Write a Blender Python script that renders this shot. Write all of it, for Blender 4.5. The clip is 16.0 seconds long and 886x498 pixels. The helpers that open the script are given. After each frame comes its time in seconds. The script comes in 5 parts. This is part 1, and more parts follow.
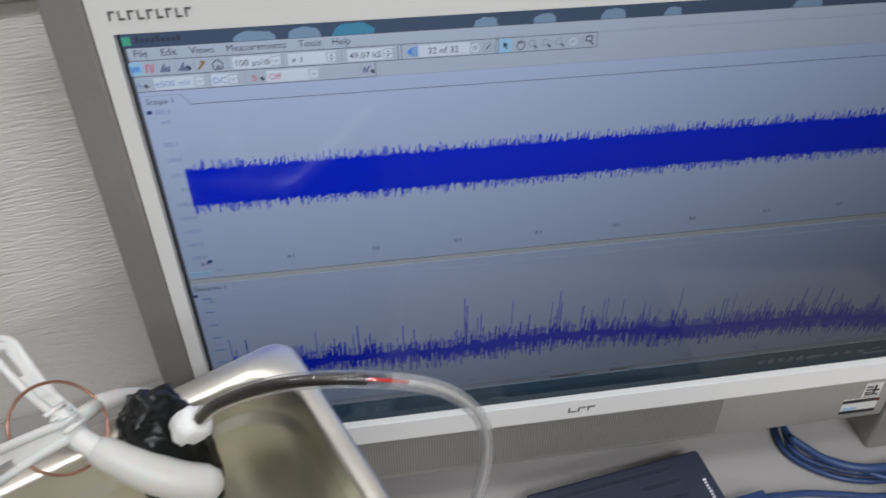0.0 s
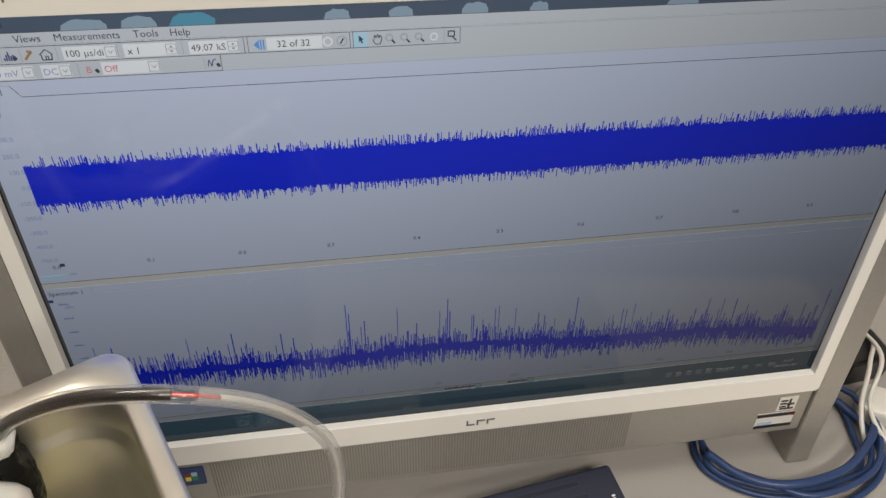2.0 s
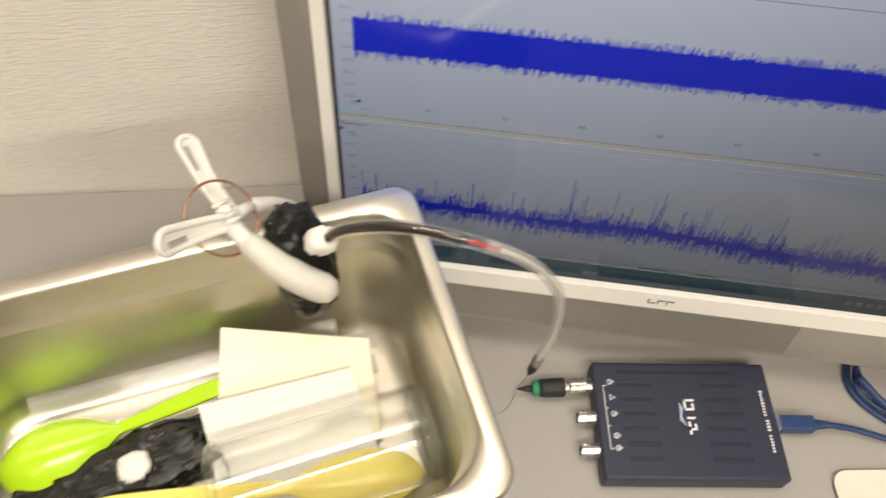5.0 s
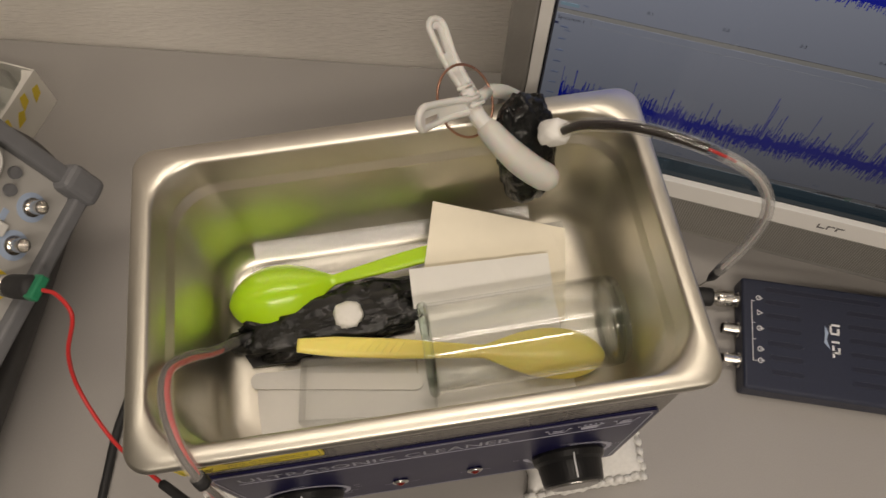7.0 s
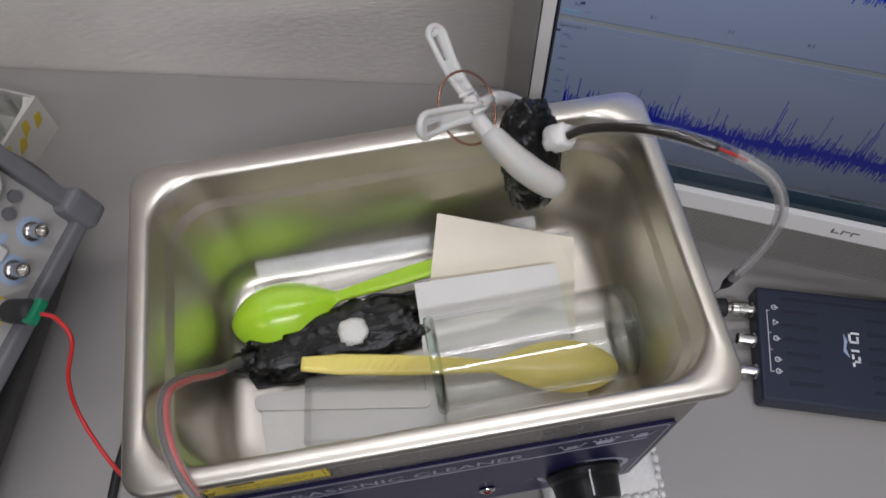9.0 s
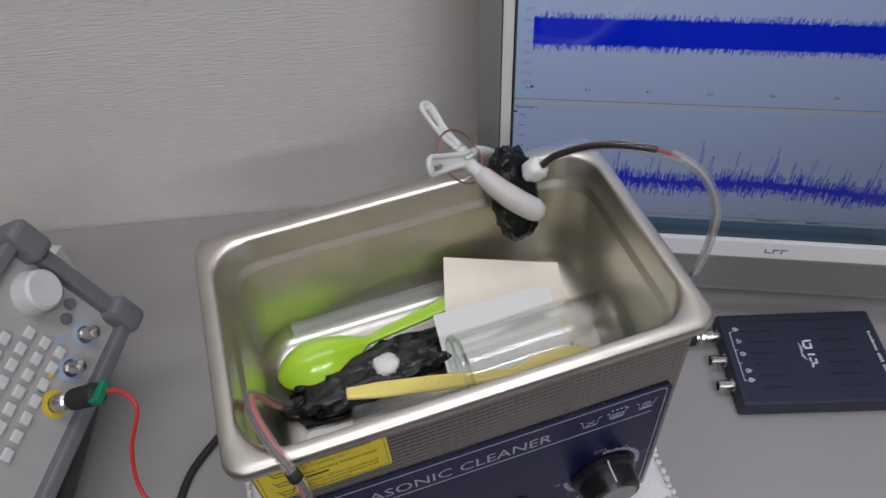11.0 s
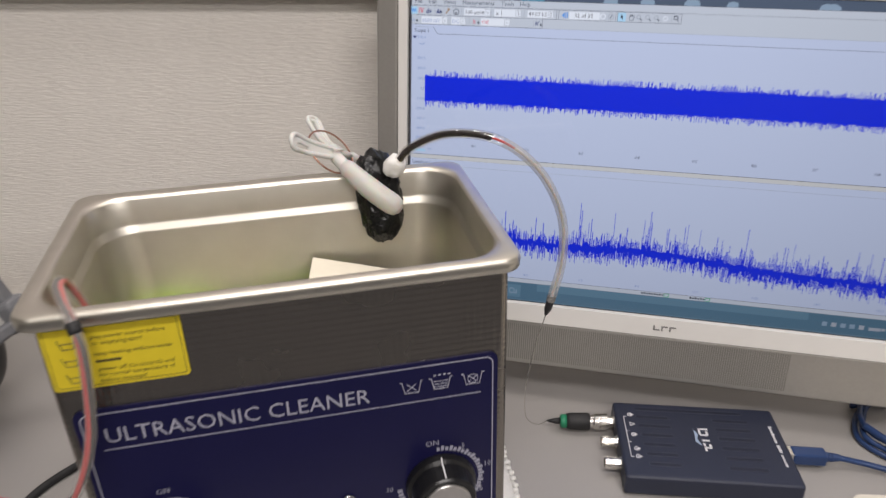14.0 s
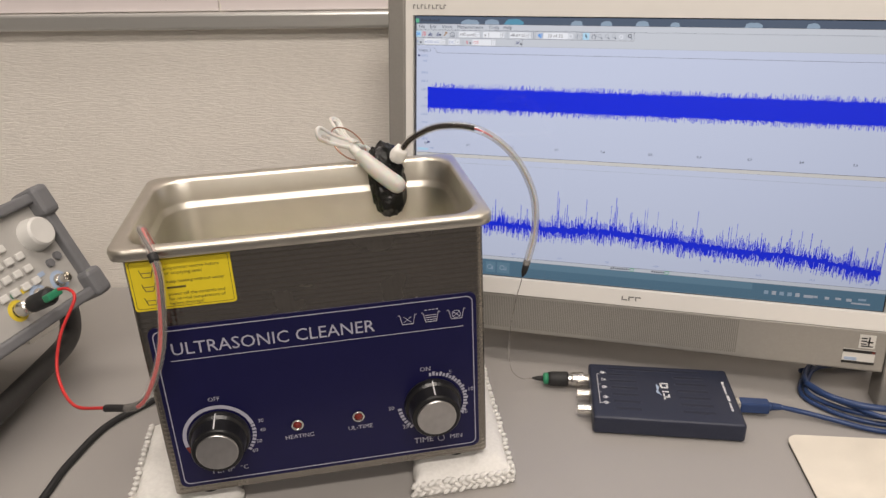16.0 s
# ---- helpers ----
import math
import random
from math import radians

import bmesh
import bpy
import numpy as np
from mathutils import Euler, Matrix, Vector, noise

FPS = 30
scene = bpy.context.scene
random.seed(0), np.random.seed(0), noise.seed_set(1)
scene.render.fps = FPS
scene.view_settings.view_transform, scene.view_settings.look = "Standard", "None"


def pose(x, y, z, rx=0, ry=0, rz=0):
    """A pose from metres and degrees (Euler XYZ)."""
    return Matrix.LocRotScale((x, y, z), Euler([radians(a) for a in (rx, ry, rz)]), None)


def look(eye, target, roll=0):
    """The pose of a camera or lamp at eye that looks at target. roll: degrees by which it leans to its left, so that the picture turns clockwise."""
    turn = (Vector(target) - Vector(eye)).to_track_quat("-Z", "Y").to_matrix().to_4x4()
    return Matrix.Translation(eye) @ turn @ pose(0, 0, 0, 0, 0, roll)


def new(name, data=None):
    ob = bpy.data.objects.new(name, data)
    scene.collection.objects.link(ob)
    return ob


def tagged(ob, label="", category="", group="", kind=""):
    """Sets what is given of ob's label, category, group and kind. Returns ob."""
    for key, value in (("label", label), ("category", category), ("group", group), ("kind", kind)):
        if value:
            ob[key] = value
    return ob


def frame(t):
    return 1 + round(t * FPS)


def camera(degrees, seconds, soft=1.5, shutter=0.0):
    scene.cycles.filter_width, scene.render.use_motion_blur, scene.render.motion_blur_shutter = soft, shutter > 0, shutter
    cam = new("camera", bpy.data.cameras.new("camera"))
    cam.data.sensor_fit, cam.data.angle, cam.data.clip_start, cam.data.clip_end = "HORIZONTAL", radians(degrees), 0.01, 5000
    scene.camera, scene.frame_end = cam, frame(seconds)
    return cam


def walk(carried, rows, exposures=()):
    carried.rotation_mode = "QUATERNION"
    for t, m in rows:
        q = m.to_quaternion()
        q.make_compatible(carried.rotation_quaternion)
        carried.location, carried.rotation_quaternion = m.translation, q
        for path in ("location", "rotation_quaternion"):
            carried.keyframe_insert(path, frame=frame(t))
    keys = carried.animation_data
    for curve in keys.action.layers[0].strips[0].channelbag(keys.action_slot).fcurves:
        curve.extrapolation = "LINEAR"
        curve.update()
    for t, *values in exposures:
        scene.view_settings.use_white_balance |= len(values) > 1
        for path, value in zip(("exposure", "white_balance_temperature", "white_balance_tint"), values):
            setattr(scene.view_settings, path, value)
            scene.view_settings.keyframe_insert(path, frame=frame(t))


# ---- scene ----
cam = camera(61.83, 16.0, soft=1.4, shutter=0.5)
PATH = [
    (0, (0.2080, -0.0490, 0.5176), (0.8337, 0.8482, -0.5088), 0.80),
    (0.5, (0.2351, -0.0625, 0.5156), (0.8820, 0.8520, -0.4820), 1.46),
    (1, (0.2530, -0.0712, 0.5105), (0.9077, 0.8351, -0.4895), 1.65),
    (1.5, (0.2631, -0.0727, 0.5067), (0.9161, 0.8253, -0.5019), 1.54),
    (2, (0.2678, -0.0722, 0.5057), (0.9147, 0.8187, -0.5131), 2.14),
    (2.5, (0.2738, -0.0716, 0.5017), (0.9067, 0.8131, -0.5312), 2.11),
    (3, (0.2759, -0.0707, 0.5006), (0.8877, 0.8113, -0.5471), 2.28),
    (3.5, (0.2822, -0.0677, 0.5050), (0.8479, 0.7951, -0.5838), 2.88),
    (4, (0.2762, -0.0625, 0.5157), (0.7647, 0.7612, -0.6387), 3.90),
    (4.5, (0.2480, -0.0638, 0.5408), (0.6325, 0.7410, -0.6652), 3.74),
    (5, (0.2056, -0.0668, 0.5612), (0.5022, 0.7208, -0.6805), 2.81),
    (7.3, (0.1246, -0.0614, 0.5831), (0.2010, 0.5754, -0.7728), -2.28),
    (7.5, (0.1268, -0.0592, 0.5805), (0.1833, 0.5925, -0.7694), -3.98),
    (8, (0.1246, -0.0492, 0.5668), (0.1879, 0.5817, -0.7926), -2.65),
    (8.5, (0.1244, -0.0493, 0.5668), (0.2046, 0.5642, -0.7997), -1.34),
    (9, (0.1265, -0.0656, 0.5704), (0.2340, 0.6213, -0.7587), -1.89),
    (9.2, (0.1329, -0.0681, 0.5790), (0.2377, 0.6433, -0.7374), -3.38),
    (11.3, (0.0568, -0.1843, 0.5899), (0.3880, 0.7854, -0.5055), -1.41),
    (11.5, (0.0626, -0.1804, 0.5887), (0.4558, 0.7904, -0.4851), 2.66),
    (12, (0.1211, -0.1988, 0.5583), (0.4982, 0.8636, -0.4312), 5.39),
    (12.5, (0.1448, -0.2093, 0.5155), (0.4759, 0.9033, -0.4346), 2.48),
    (13, (0.1544, -0.1890, 0.4551), (0.4704, 0.9300, -0.4926), 1.56),
    (13.5, (0.1569, -0.2431, 0.4397), (0.4853, 0.9881, -0.3517), 0.65),
    (14, (0.1386, -0.3534, 0.4458), (0.4498, 0.9519, -0.2246), 0.01),
    (14.5, (0.1329, -0.4430, 0.4476), (0.4227, 0.8987, -0.1574), -0.05),
    (15, (0.1413, -0.4994, 0.4511), (0.4118, 0.8602, -0.1221), -0.84),
    (15.5, (0.1401, -0.5049, 0.4465), (0.4028, 0.8547, -0.1301), -1.02),
    (16, (0.1385, -0.4963, 0.4445), (0.3958, 0.8576, -0.1476), -1.01),
]
walk(cam, [(t, look(eye, target, roll)) for t, eye, target, roll in PATH],
     exposures=[(0.0, 0.14, 5750, 10), (0.7, 0.14, 5900, 10), (1.5, 0.22, 6500, 10), (2.5, 0.20, 7050, 10), (3.3, 0.26, 7350, 10), (4.0, 0.54, 7450, 10),
                (4.5, 0.62, 7450, 10), (5.2, 0.64, 7350, 10), (6.3, 0.1, 7350, 10), (7.3, -0.45, 7250, 15), (8.0, -0.40, 6750, 15), (8.5, -0.38, 6250, 15),
                (9.2, -0.38, 5700, 15), (11.3, -0.36, 5650, 15), (12.5, -0.34, 5600, 15), (13.4, -0.2, 5800, 15), (14.0, 0.2, 6350, 15), (14.6, 0.30, 6700, 15), (15.4, 0.22, 6750, 15), (16.0, 0.30, 6850, 15)])


# ---- light: a closed office lit by ceiling panels ----
world = bpy.data.worlds.new("room_air")
scene.world = world
world.use_nodes = True
world.node_tree.nodes["Background"].inputs[0].default_value = (0.75, 0.8, 0.85, 1)
world.node_tree.nodes["Background"].inputs[1].default_value = 0.05


def ceiling_lamp(x, y, sx, sy, watts):
    data = bpy.data.lights.new("ceiling_panel", "AREA")
    data.shape, data.size, data.size_y, data.energy = "RECTANGLE", sx, sy, watts
    data.color = (1.0, 0.95, 0.88)
    ob = new("ceiling_panel", data)
    ob.matrix_world = pose(x, y, 1.70)
    return ob


ceiling_lamp(0.15, 0.05, 1.25, 0.055, 4.3)
ceiling_lamp(0.15, 0.24, 1.25, 0.055, 4.3)
ceiling_lamp(0.15, -1.05, 1.25, 0.22, 20)
ceiling_lamp(0.15, -2.2, 1.25, 0.22, 24)


# ---- materials ----
def material(name, colour, rough=0.5, metal=0.0, grain=0.06, scale=60.0, bump=0.0, bump_scale=300.0, stain=0.0,
             stain_scale=8.0, stretch=(1, 1, 1), coat=0.0, trans=0.0, ior=1.45, alpha=1.0, spec=0.5, rough_var=0.0, sub=0.0, isl=0.0):
    """A surface with fine grain, larger stains and relief, in object space."""
    m = bpy.data.materials.new(name)
    m.use_nodes = True
    nt = m.node_tree
    b = nt.nodes["Principled BSDF"]
    co = nt.nodes.new("ShaderNodeTexCoord")
    mp = nt.nodes.new("ShaderNodeMapping")
    mp.inputs["Scale"].default_value = stretch
    nt.links.new(co.outputs["Object"], mp.inputs["Vector"])
    fine = nt.nodes.new("ShaderNodeTexNoise")
    fine.inputs["Scale"].default_value, fine.inputs["Detail"].default_value = scale, 5
    nt.links.new(mp.outputs[0], fine.inputs["Vector"])
    big = nt.nodes.new("ShaderNodeTexNoise")
    big.inputs["Scale"].default_value, big.inputs["Detail"].default_value = stain_scale, 4
    nt.links.new(co.outputs["Object"], big.inputs["Vector"])

    def mix(a, bb, fac_socket, kind="MIX"):
        n = nt.nodes.new("ShaderNodeMix")
        n.data_type, n.blend_type = "RGBA", kind
        nt.links.new(fac_socket, n.inputs[0])
        for sock, v in ((n.inputs[6], a), (n.inputs[7], bb)):
            if isinstance(v, tuple):
                sock.default_value = (*v, 1)
            else:
                nt.links.new(v, sock)
        return n.outputs[2]

    lo = tuple(max(0, c * (1 - grain * 1.6)) for c in colour)
    hi = tuple(min(1, c * (1 + grain * 1.6)) for c in colour)
    out = mix(lo, hi, fine.outputs["Fac"])
    if stain:
        ramp = nt.nodes.new("ShaderNodeMapRange")
        ramp.inputs[1].default_value, ramp.inputs[2].default_value = 0.45, 0.75
        ramp.inputs[3].default_value, ramp.inputs[4].default_value = 0.0, stain
        nt.links.new(big.outputs["Fac"], ramp.inputs[0])
        out = mix(out, tuple(c * 0.55 for c in colour), ramp.outputs[0])
    nt.links.new(out, b.inputs["Base Color"])
    b.inputs["Roughness"].default_value, b.inputs["Metallic"].default_value = rough, metal
    if rough_var:
        rr = nt.nodes.new("ShaderNodeMapRange")
        rr.inputs[3].default_value, rr.inputs[4].default_value = max(0.02, rough - rough_var), rough + rough_var
        nt.links.new(big.outputs["Fac"], rr.inputs[0])
        nt.links.new(rr.outputs[0], b.inputs["Roughness"])
    b.inputs["Specular IOR Level"].default_value, b.inputs["IOR"].default_value = spec, ior
    b.inputs["Coat Weight"].default_value = coat
    b.inputs["Transmission Weight"].default_value = trans
    b.inputs["Alpha"].default_value = alpha
    if sub:
        b.inputs["Subsurface Weight"].default_value, b.inputs["Subsurface Scale"].default_value = sub, 0.004
    if bump:
        bn = nt.nodes.new("ShaderNodeBump")
        bn.inputs["Strength"].default_value, bn.inputs["Distance"].default_value = bump, 0.001
        tx = nt.nodes.new("ShaderNodeTexNoise")
        tx.inputs["Scale"].default_value, tx.inputs["Detail"].default_value = bump_scale, 4
        nt.links.new(mp.outputs[0], tx.inputs["Vector"])
        nt.links.new(tx.outputs["Fac"], bn.inputs["Height"])
        nt.links.new(bn.outputs[0], b.inputs["Normal"])
    return m


def glow(name, colour, strength=1.0, gloss=True):
    """A lit piece of the display behind its front glass."""
    m = bpy.data.materials.new(name)
    m.use_nodes = True
    b = m.node_tree.nodes["Principled BSDF"]
    b.inputs["Base Color"].default_value = (0.012, 0.013, 0.016, 1)
    b.inputs["Roughness"].default_value = 0.12
    b.inputs["Specular IOR Level"].default_value = 0.35
    b.inputs["Emission Color"].default_value, b.inputs["Emission Strength"].default_value = (*colour, 1), 5.72 * strength
    # added grey coat imitates the panel's dimming off-axis: the longer the way, the darker
    b.inputs["Coat Weight"].default_value, b.inputs["Coat IOR"].default_value, b.inputs["Coat Roughness"].default_value = 1.0, 1.01, 0.1
    b.inputs["Coat Tint"].default_value = (0.289, 0.289, 0.289, 1)
    # the panel's cells are clearest from a little below
    aim_node = m.node_tree.nodes.new("ShaderNodeCombineXYZ")
    aim_node.inputs[0].default_value, aim_node.inputs[1].default_value, aim_node.inputs[2].default_value = -0.3582, -0.9042, -0.2325
    m.node_tree.links.new(aim_node.outputs[0], b.inputs["Coat Normal"])
    gloss_node, both = m.node_tree.nodes.new("ShaderNodeBsdfGlossy"), m.node_tree.nodes.new("ShaderNodeAddShader")
    gloss_node.inputs["Color"].default_value, gloss_node.inputs["Roughness"].default_value = (0.035, 0.035, 0.035, 1), 0.1
    m.node_tree.links.new(b.outputs[0], both.inputs[0])
    m.node_tree.links.new(gloss_node.outputs[0], both.inputs[1])
    m.node_tree.links.new(both.outputs[0], m.node_tree.nodes["Material Output"].inputs[0])
    return m


def dimpled_steel(name):
    """Brushed stainless sheet with a pressed grid of small dimples."""
    m = material(name, (0.30, 0.278, 0.248), 0.26, 1.0, 0.05, 90, stretch=(6, 1, 0.2), rough_var=0.08, stain=0.06)
    nt = m.node_tree
    b = nt.nodes["Principled BSDF"]
    co = nt.nodes.new("ShaderNodeTexCoord")
    heights = []
    for axis in (0, 2):
        sep = nt.nodes.new("ShaderNodeSeparateXYZ")
        nt.links.new(co.outputs["Object"], sep.inputs[0])
        mul = nt.nodes.new("ShaderNodeMath")
        mul.operation = "MULTIPLY"
        mul.inputs[1].default_value = 2 * math.pi / 0.0042
        nt.links.new(sep.outputs[axis], mul.inputs[0])
        sn = nt.nodes.new("ShaderNodeMath")
        sn.operation = "SINE"
        nt.links.new(mul.outputs[0], sn.inputs[0])
        heights.append(sn.outputs[0])
    pr = nt.nodes.new("ShaderNodeMath")
    pr.operation = "ADD"
    nt.links.new(heights[0], pr.inputs[0])
    nt.links.new(heights[1], pr.inputs[1])
    bn = nt.nodes.new("ShaderNodeBump")
    bn.inputs["Strength"].default_value, bn.inputs["Distance"].default_value = 0.17, 0.00035
    nt.links.new(pr.outputs[0], bn.inputs["Height"])
    nt.links.new(bn.outputs[0], b.inputs["Normal"])
    return m


def wallpaper(name):
    """Embossed off-white wall covering with fine broken horizontal ribs."""
    m = material(name, (0.88, 0.84, 0.78), 0.75, 0, 0.03, 40, stain=0.06, stain_scale=3)
    nt = m.node_tree
    b = nt.nodes["Principled BSDF"]
    co = nt.nodes.new("ShaderNodeTexCoord")
    mp = nt.nodes.new("ShaderNodeMapping")
    mp.inputs["Scale"].default_value = (85, 85, 600)
    nt.links.new(co.outputs["Object"], mp.inputs["Vector"])
    tx = nt.nodes.new("ShaderNodeTexNoise")
    tx.inputs["Scale"].default_value, tx.inputs["Detail"].default_value = 1.0, 3
    nt.links.new(mp.outputs[0], tx.inputs["Vector"])
    bn = nt.nodes.new("ShaderNodeBump")
    bn.inputs["Strength"].default_value, bn.inputs["Distance"].default_value = 0.9, 0.0016
    nt.links.new(tx.outputs["Fac"], bn.inputs["Height"])
    nt.links.new(bn.outputs[0], b.inputs["Normal"])
    return m


def glass(name, tint=(0.97, 1.0, 0.98), rough=0.0, ior=1.45):
    """Thin clear walls: see-through, with a gloss that grows towards the edge."""
    m = bpy.data.materials.new(name)
    m.use_nodes = True
    nt = m.node_tree
    nt.nodes.remove(nt.nodes["Principled BSDF"])
    clear, shine, mixer, fres = (nt.nodes.new(k) for k in ("ShaderNodeBsdfTransparent", "ShaderNodeBsdfGlossy", "ShaderNodeMixShader", "ShaderNodeLayerWeight"))
    clear.inputs[0].default_value = (*tint, 1)
    shine.inputs["Roughness"].default_value = rough
    power, scale = nt.nodes.new("ShaderNodeMath"), nt.nodes.new("ShaderNodeMapRange")
    fres.inputs["Blend"].default_value = 0.5
    power.operation, power.inputs[1].default_value = "POWER", 2.5
    scale.inputs[3].default_value, scale.inputs[4].default_value = 1.3 * (ior - 1) ** 2 / (ior + 1) ** 2, 0.85
    nt.links.new(fres.outputs["Facing"], power.inputs[0])
    nt.links.new(power.outputs[0], scale.inputs[0])
    nt.links.new(scale.outputs[0], mixer.inputs[0])
    nt.links.new(clear.outputs[0], mixer.inputs[1])
    nt.links.new(shine.outputs[0], mixer.inputs[2])
    nt.links.new(mixer.outputs[0], nt.nodes["Material Output"].inputs[0])
    return m


WALL = wallpaper("embossed_wallpaper")
PAINT = material("white_room_paint", (0.72, 0.70, 0.66), 0.8, 0, 0.03, 20, bump=0.1, stain=0.05, stain_scale=2)
FARPAINT = material("dark_unseen_wall", (0.22, 0.215, 0.205), 0.85, 0, 0.05, 20, bump=0.2, stain=0.1, stain_scale=2)
CARPET = material("grey_carpet", (0.14, 0.14, 0.15), 0.95, 0, 0.3, 200, bump=0.5)
DESK = material("grey_laminate", (0.350, 0.334, 0.320), 0.42, 0, 0.05, 900, bump=0.06, bump_scale=1500, stain=0.10, stain_scale=5, rough_var=0.06)
RAIL = material("anodised_rail", (0.66, 0.66, 0.64), 0.35, 0.7, 0.03, 200, stretch=(0.1, 1, 4))
POSTER = material("poster_paper", (0.74, 0.68, 0.68), 0.35, 0, 0.02, 30, stain=0.04)
INK = material("poster_ink", (0.16, 0.05, 0.10), 0.5, 0, 0.1, 80)
VIOLET = material("violet_print", (0.17, 0.12, 0.25), 0.5, 0, 0.1, 80)
TANKSTEEL = material("satin_tank_steel", (0.66, 0.63, 0.555), 0.37, 1.0, 0.05, 50, bump=0.04, bump_scale=90, stain=0.1, stain_scale=14, rough_var=0.08)
SHELL = dimpled_steel("dimpled_steel")
NAVY = material("navy_panel_film", (0.0095, 0.009, 0.052), 0.34, 0, 0.05, 60, spec=0.3, rough_var=0.05)
LINE = material("silver_print", (0.42, 0.42, 0.50), 0.4, 0, 0.08, 300)
YELLOW = material("yellow_label", (0.78, 0.62, 0.03), 0.4, 0, 0.05, 120, stain=0.06)
LABELINK = material("label_ink", (0.12, 0.10, 0.03), 0.5, 0, 0.05, 80)
BLACK = material("black_plastic", (0.012, 0.012, 0.013), 0.28, 0, 0.2, 90, bump=0.05)
RUBBER = material("black_rubber", (0.02, 0.02, 0.021), 0.6, 0, 0.2, 120, bump=0.15)
TURNED = material("turned_aluminium", (0.52, 0.51, 0.50), 0.32, 1.0, 0.1, 150, rough_var=0.1)
NICKEL = material("nickel", (0.68, 0.66, 0.62), 0.22, 1.0, 0.05, 200)
REDLED = material("red_lens", (0.17, 0.014, 0.011), 0.15, 0, 0.05, 60, coat=0.5)
CHROME = material("chrome", (0.75, 0.75, 0.75), 0.12, 1.0, 0.02, 60)
TOWEL = material("white_cotton", (0.82, 0.81, 0.78), 0.95, 0, 0.08, 300, bump=0.7, bump_scale=900)
CASEBLUE = material("dark_blue_case", (0.022, 0.027, 0.050), 0.42, 0, 0.12, 500, bump=0.2, bump_scale=1800, rough_var=0.05)
GROOVE = material("case_groove_shade", (0.014, 0.017, 0.034), 0.5, 0, 0.1, 200)
PRINT = material("white_print", (0.78, 0.78, 0.80), 0.5, 0, 0.04, 200)
BEZEL = material("pearl_white_plastic", (0.80, 0.785, 0.755), 0.3, 0, 0.015, 60, coat=0.15)
MGREY = material("silver_grey_plastic", (0.36, 0.345, 0.32), 0.40, 0.45, 0.04, 400, bump=0.05, bump_scale=1200)
MDARK = material("slit_shade", (0.23, 0.22, 0.20), 0.6, 0, 0.1, 100)
LOGO = material("grey_badge", (0.20, 0.195, 0.19), 0.3, 0.5, 0.05, 100)
STICKER = material("silver_sticker", (0.70, 0.69, 0.66), 0.35, 0.2, 0.03, 200)
USBBLUE = material("blue_cable", (0.022, 0.050, 0.145), 0.35, 0, 0.08, 100, bump=0.05)
WHITEPL = material("white_plastic", (0.66, 0.65, 0.62), 0.4, 0, 0.03, 80, sub=0.1)
SLEEVE = material("milky_sleeve", (0.58, 0.57, 0.535), 0.4, 0, 0.05, 90, sub=0.3, stain=0.06)
COPPER = material("copper_wire", (0.45, 0.24, 0.17), 0.3, 0.9, 0.08, 90)
TAR = material("black_sealant", (0.007, 0.0075, 0.0075), 0.13, 0, 0.3, 60, bump=1.0, bump_scale=260, rough_var=0.08, spec=0.4)
CEMENT = material("white_cement", (0.80, 0.79, 0.76), 0.7, 0, 0.05, 90, bump=0.6, bump_scale=400)
REDWIRE = material("red_wire", (0.60, 0.035, 0.035), 0.35, 0, 0.06, 60)
DARKWIRE = material("black_wire", (0.025, 0.02, 0.02), 0.4, 0, 0.1, 60)
GREENPL = material("green_clip_plastic", (0.02, 0.22, 0.11), 0.4, 0, 0.08, 60)
LIME = material("lime_green_plastic", (0.43, 0.72, 0.02), 0.22, 0, 0.03, 40, coat=0.3, sub=0.15)
CREAMY = material("yellow_spoon_plastic", (0.93, 0.79, 0.20), 0.3, 0, 0.03, 40, coat=0.2, sub=0.1)
CARD = material("cream_card", (0.86, 0.80, 0.66), 0.75, 0, 0.03, 60, bump=0.1, stain=0.12, stain_scale=25)
PAPER = material("white_card", (0.88, 0.875, 0.85), 0.8, 0, 0.02, 60, bump=0.08, stain=0.04)
PADTOP = material("stained_mouse_pad", (0.74, 0.69, 0.60), 0.7, 0, 0.04, 90, stain=0.25, stain_scale=22)
PADEDGE = material("pad_underside", (0.02, 0.02, 0.02), 0.8, 0, 0.1, 60)
INSTR = material("instrument_face", (0.44, 0.43, 0.41), 0.45, 0, 0.04, 80, stain=0.08)
BUMPER = material("grey_bumper", (0.165, 0.168, 0.178), 0.5, 0, 0.06, 120, bump=0.12, stain=0.1)
DARKBODY = material("dark_grey_case", (0.07, 0.067, 0.067), 0.6, 0, 0.06, 90, bump=0.15, stain=0.08)
BUTTON = material("pale_key", (0.66, 0.655, 0.63), 0.45, 0, 0.03, 60)
BLUETINT = material("blue_marking", (0.36, 0.45, 0.60), 0.5, 0, 0.04, 60)
YELLOWRING = material("yellow_marking", (0.72, 0.55, 0.05), 0.5, 0, 0.05, 60)
TEAL = material("teal_sheet", (0.05, 0.38, 0.36), 0.5, 0, 0.08, 40)
CARTON = material("white_carton", (0.74, 0.72, 0.67), 0.6, 0, 0.04, 40)
GLASS = glass("clear_glass", (0.993, 0.998, 0.994), 0.015, 1.5)
RIMGLASS = glass("greenish_thick_glass", (0.945, 0.985, 0.962), 0.01, 1.55)
CLEARPL = glass("clear_plastic", (0.988, 0.99, 0.988), 0.06, 1.35)
TUBING = glass("clear_tubing", (0.95, 0.94, 0.92), 0.05, 1.7)
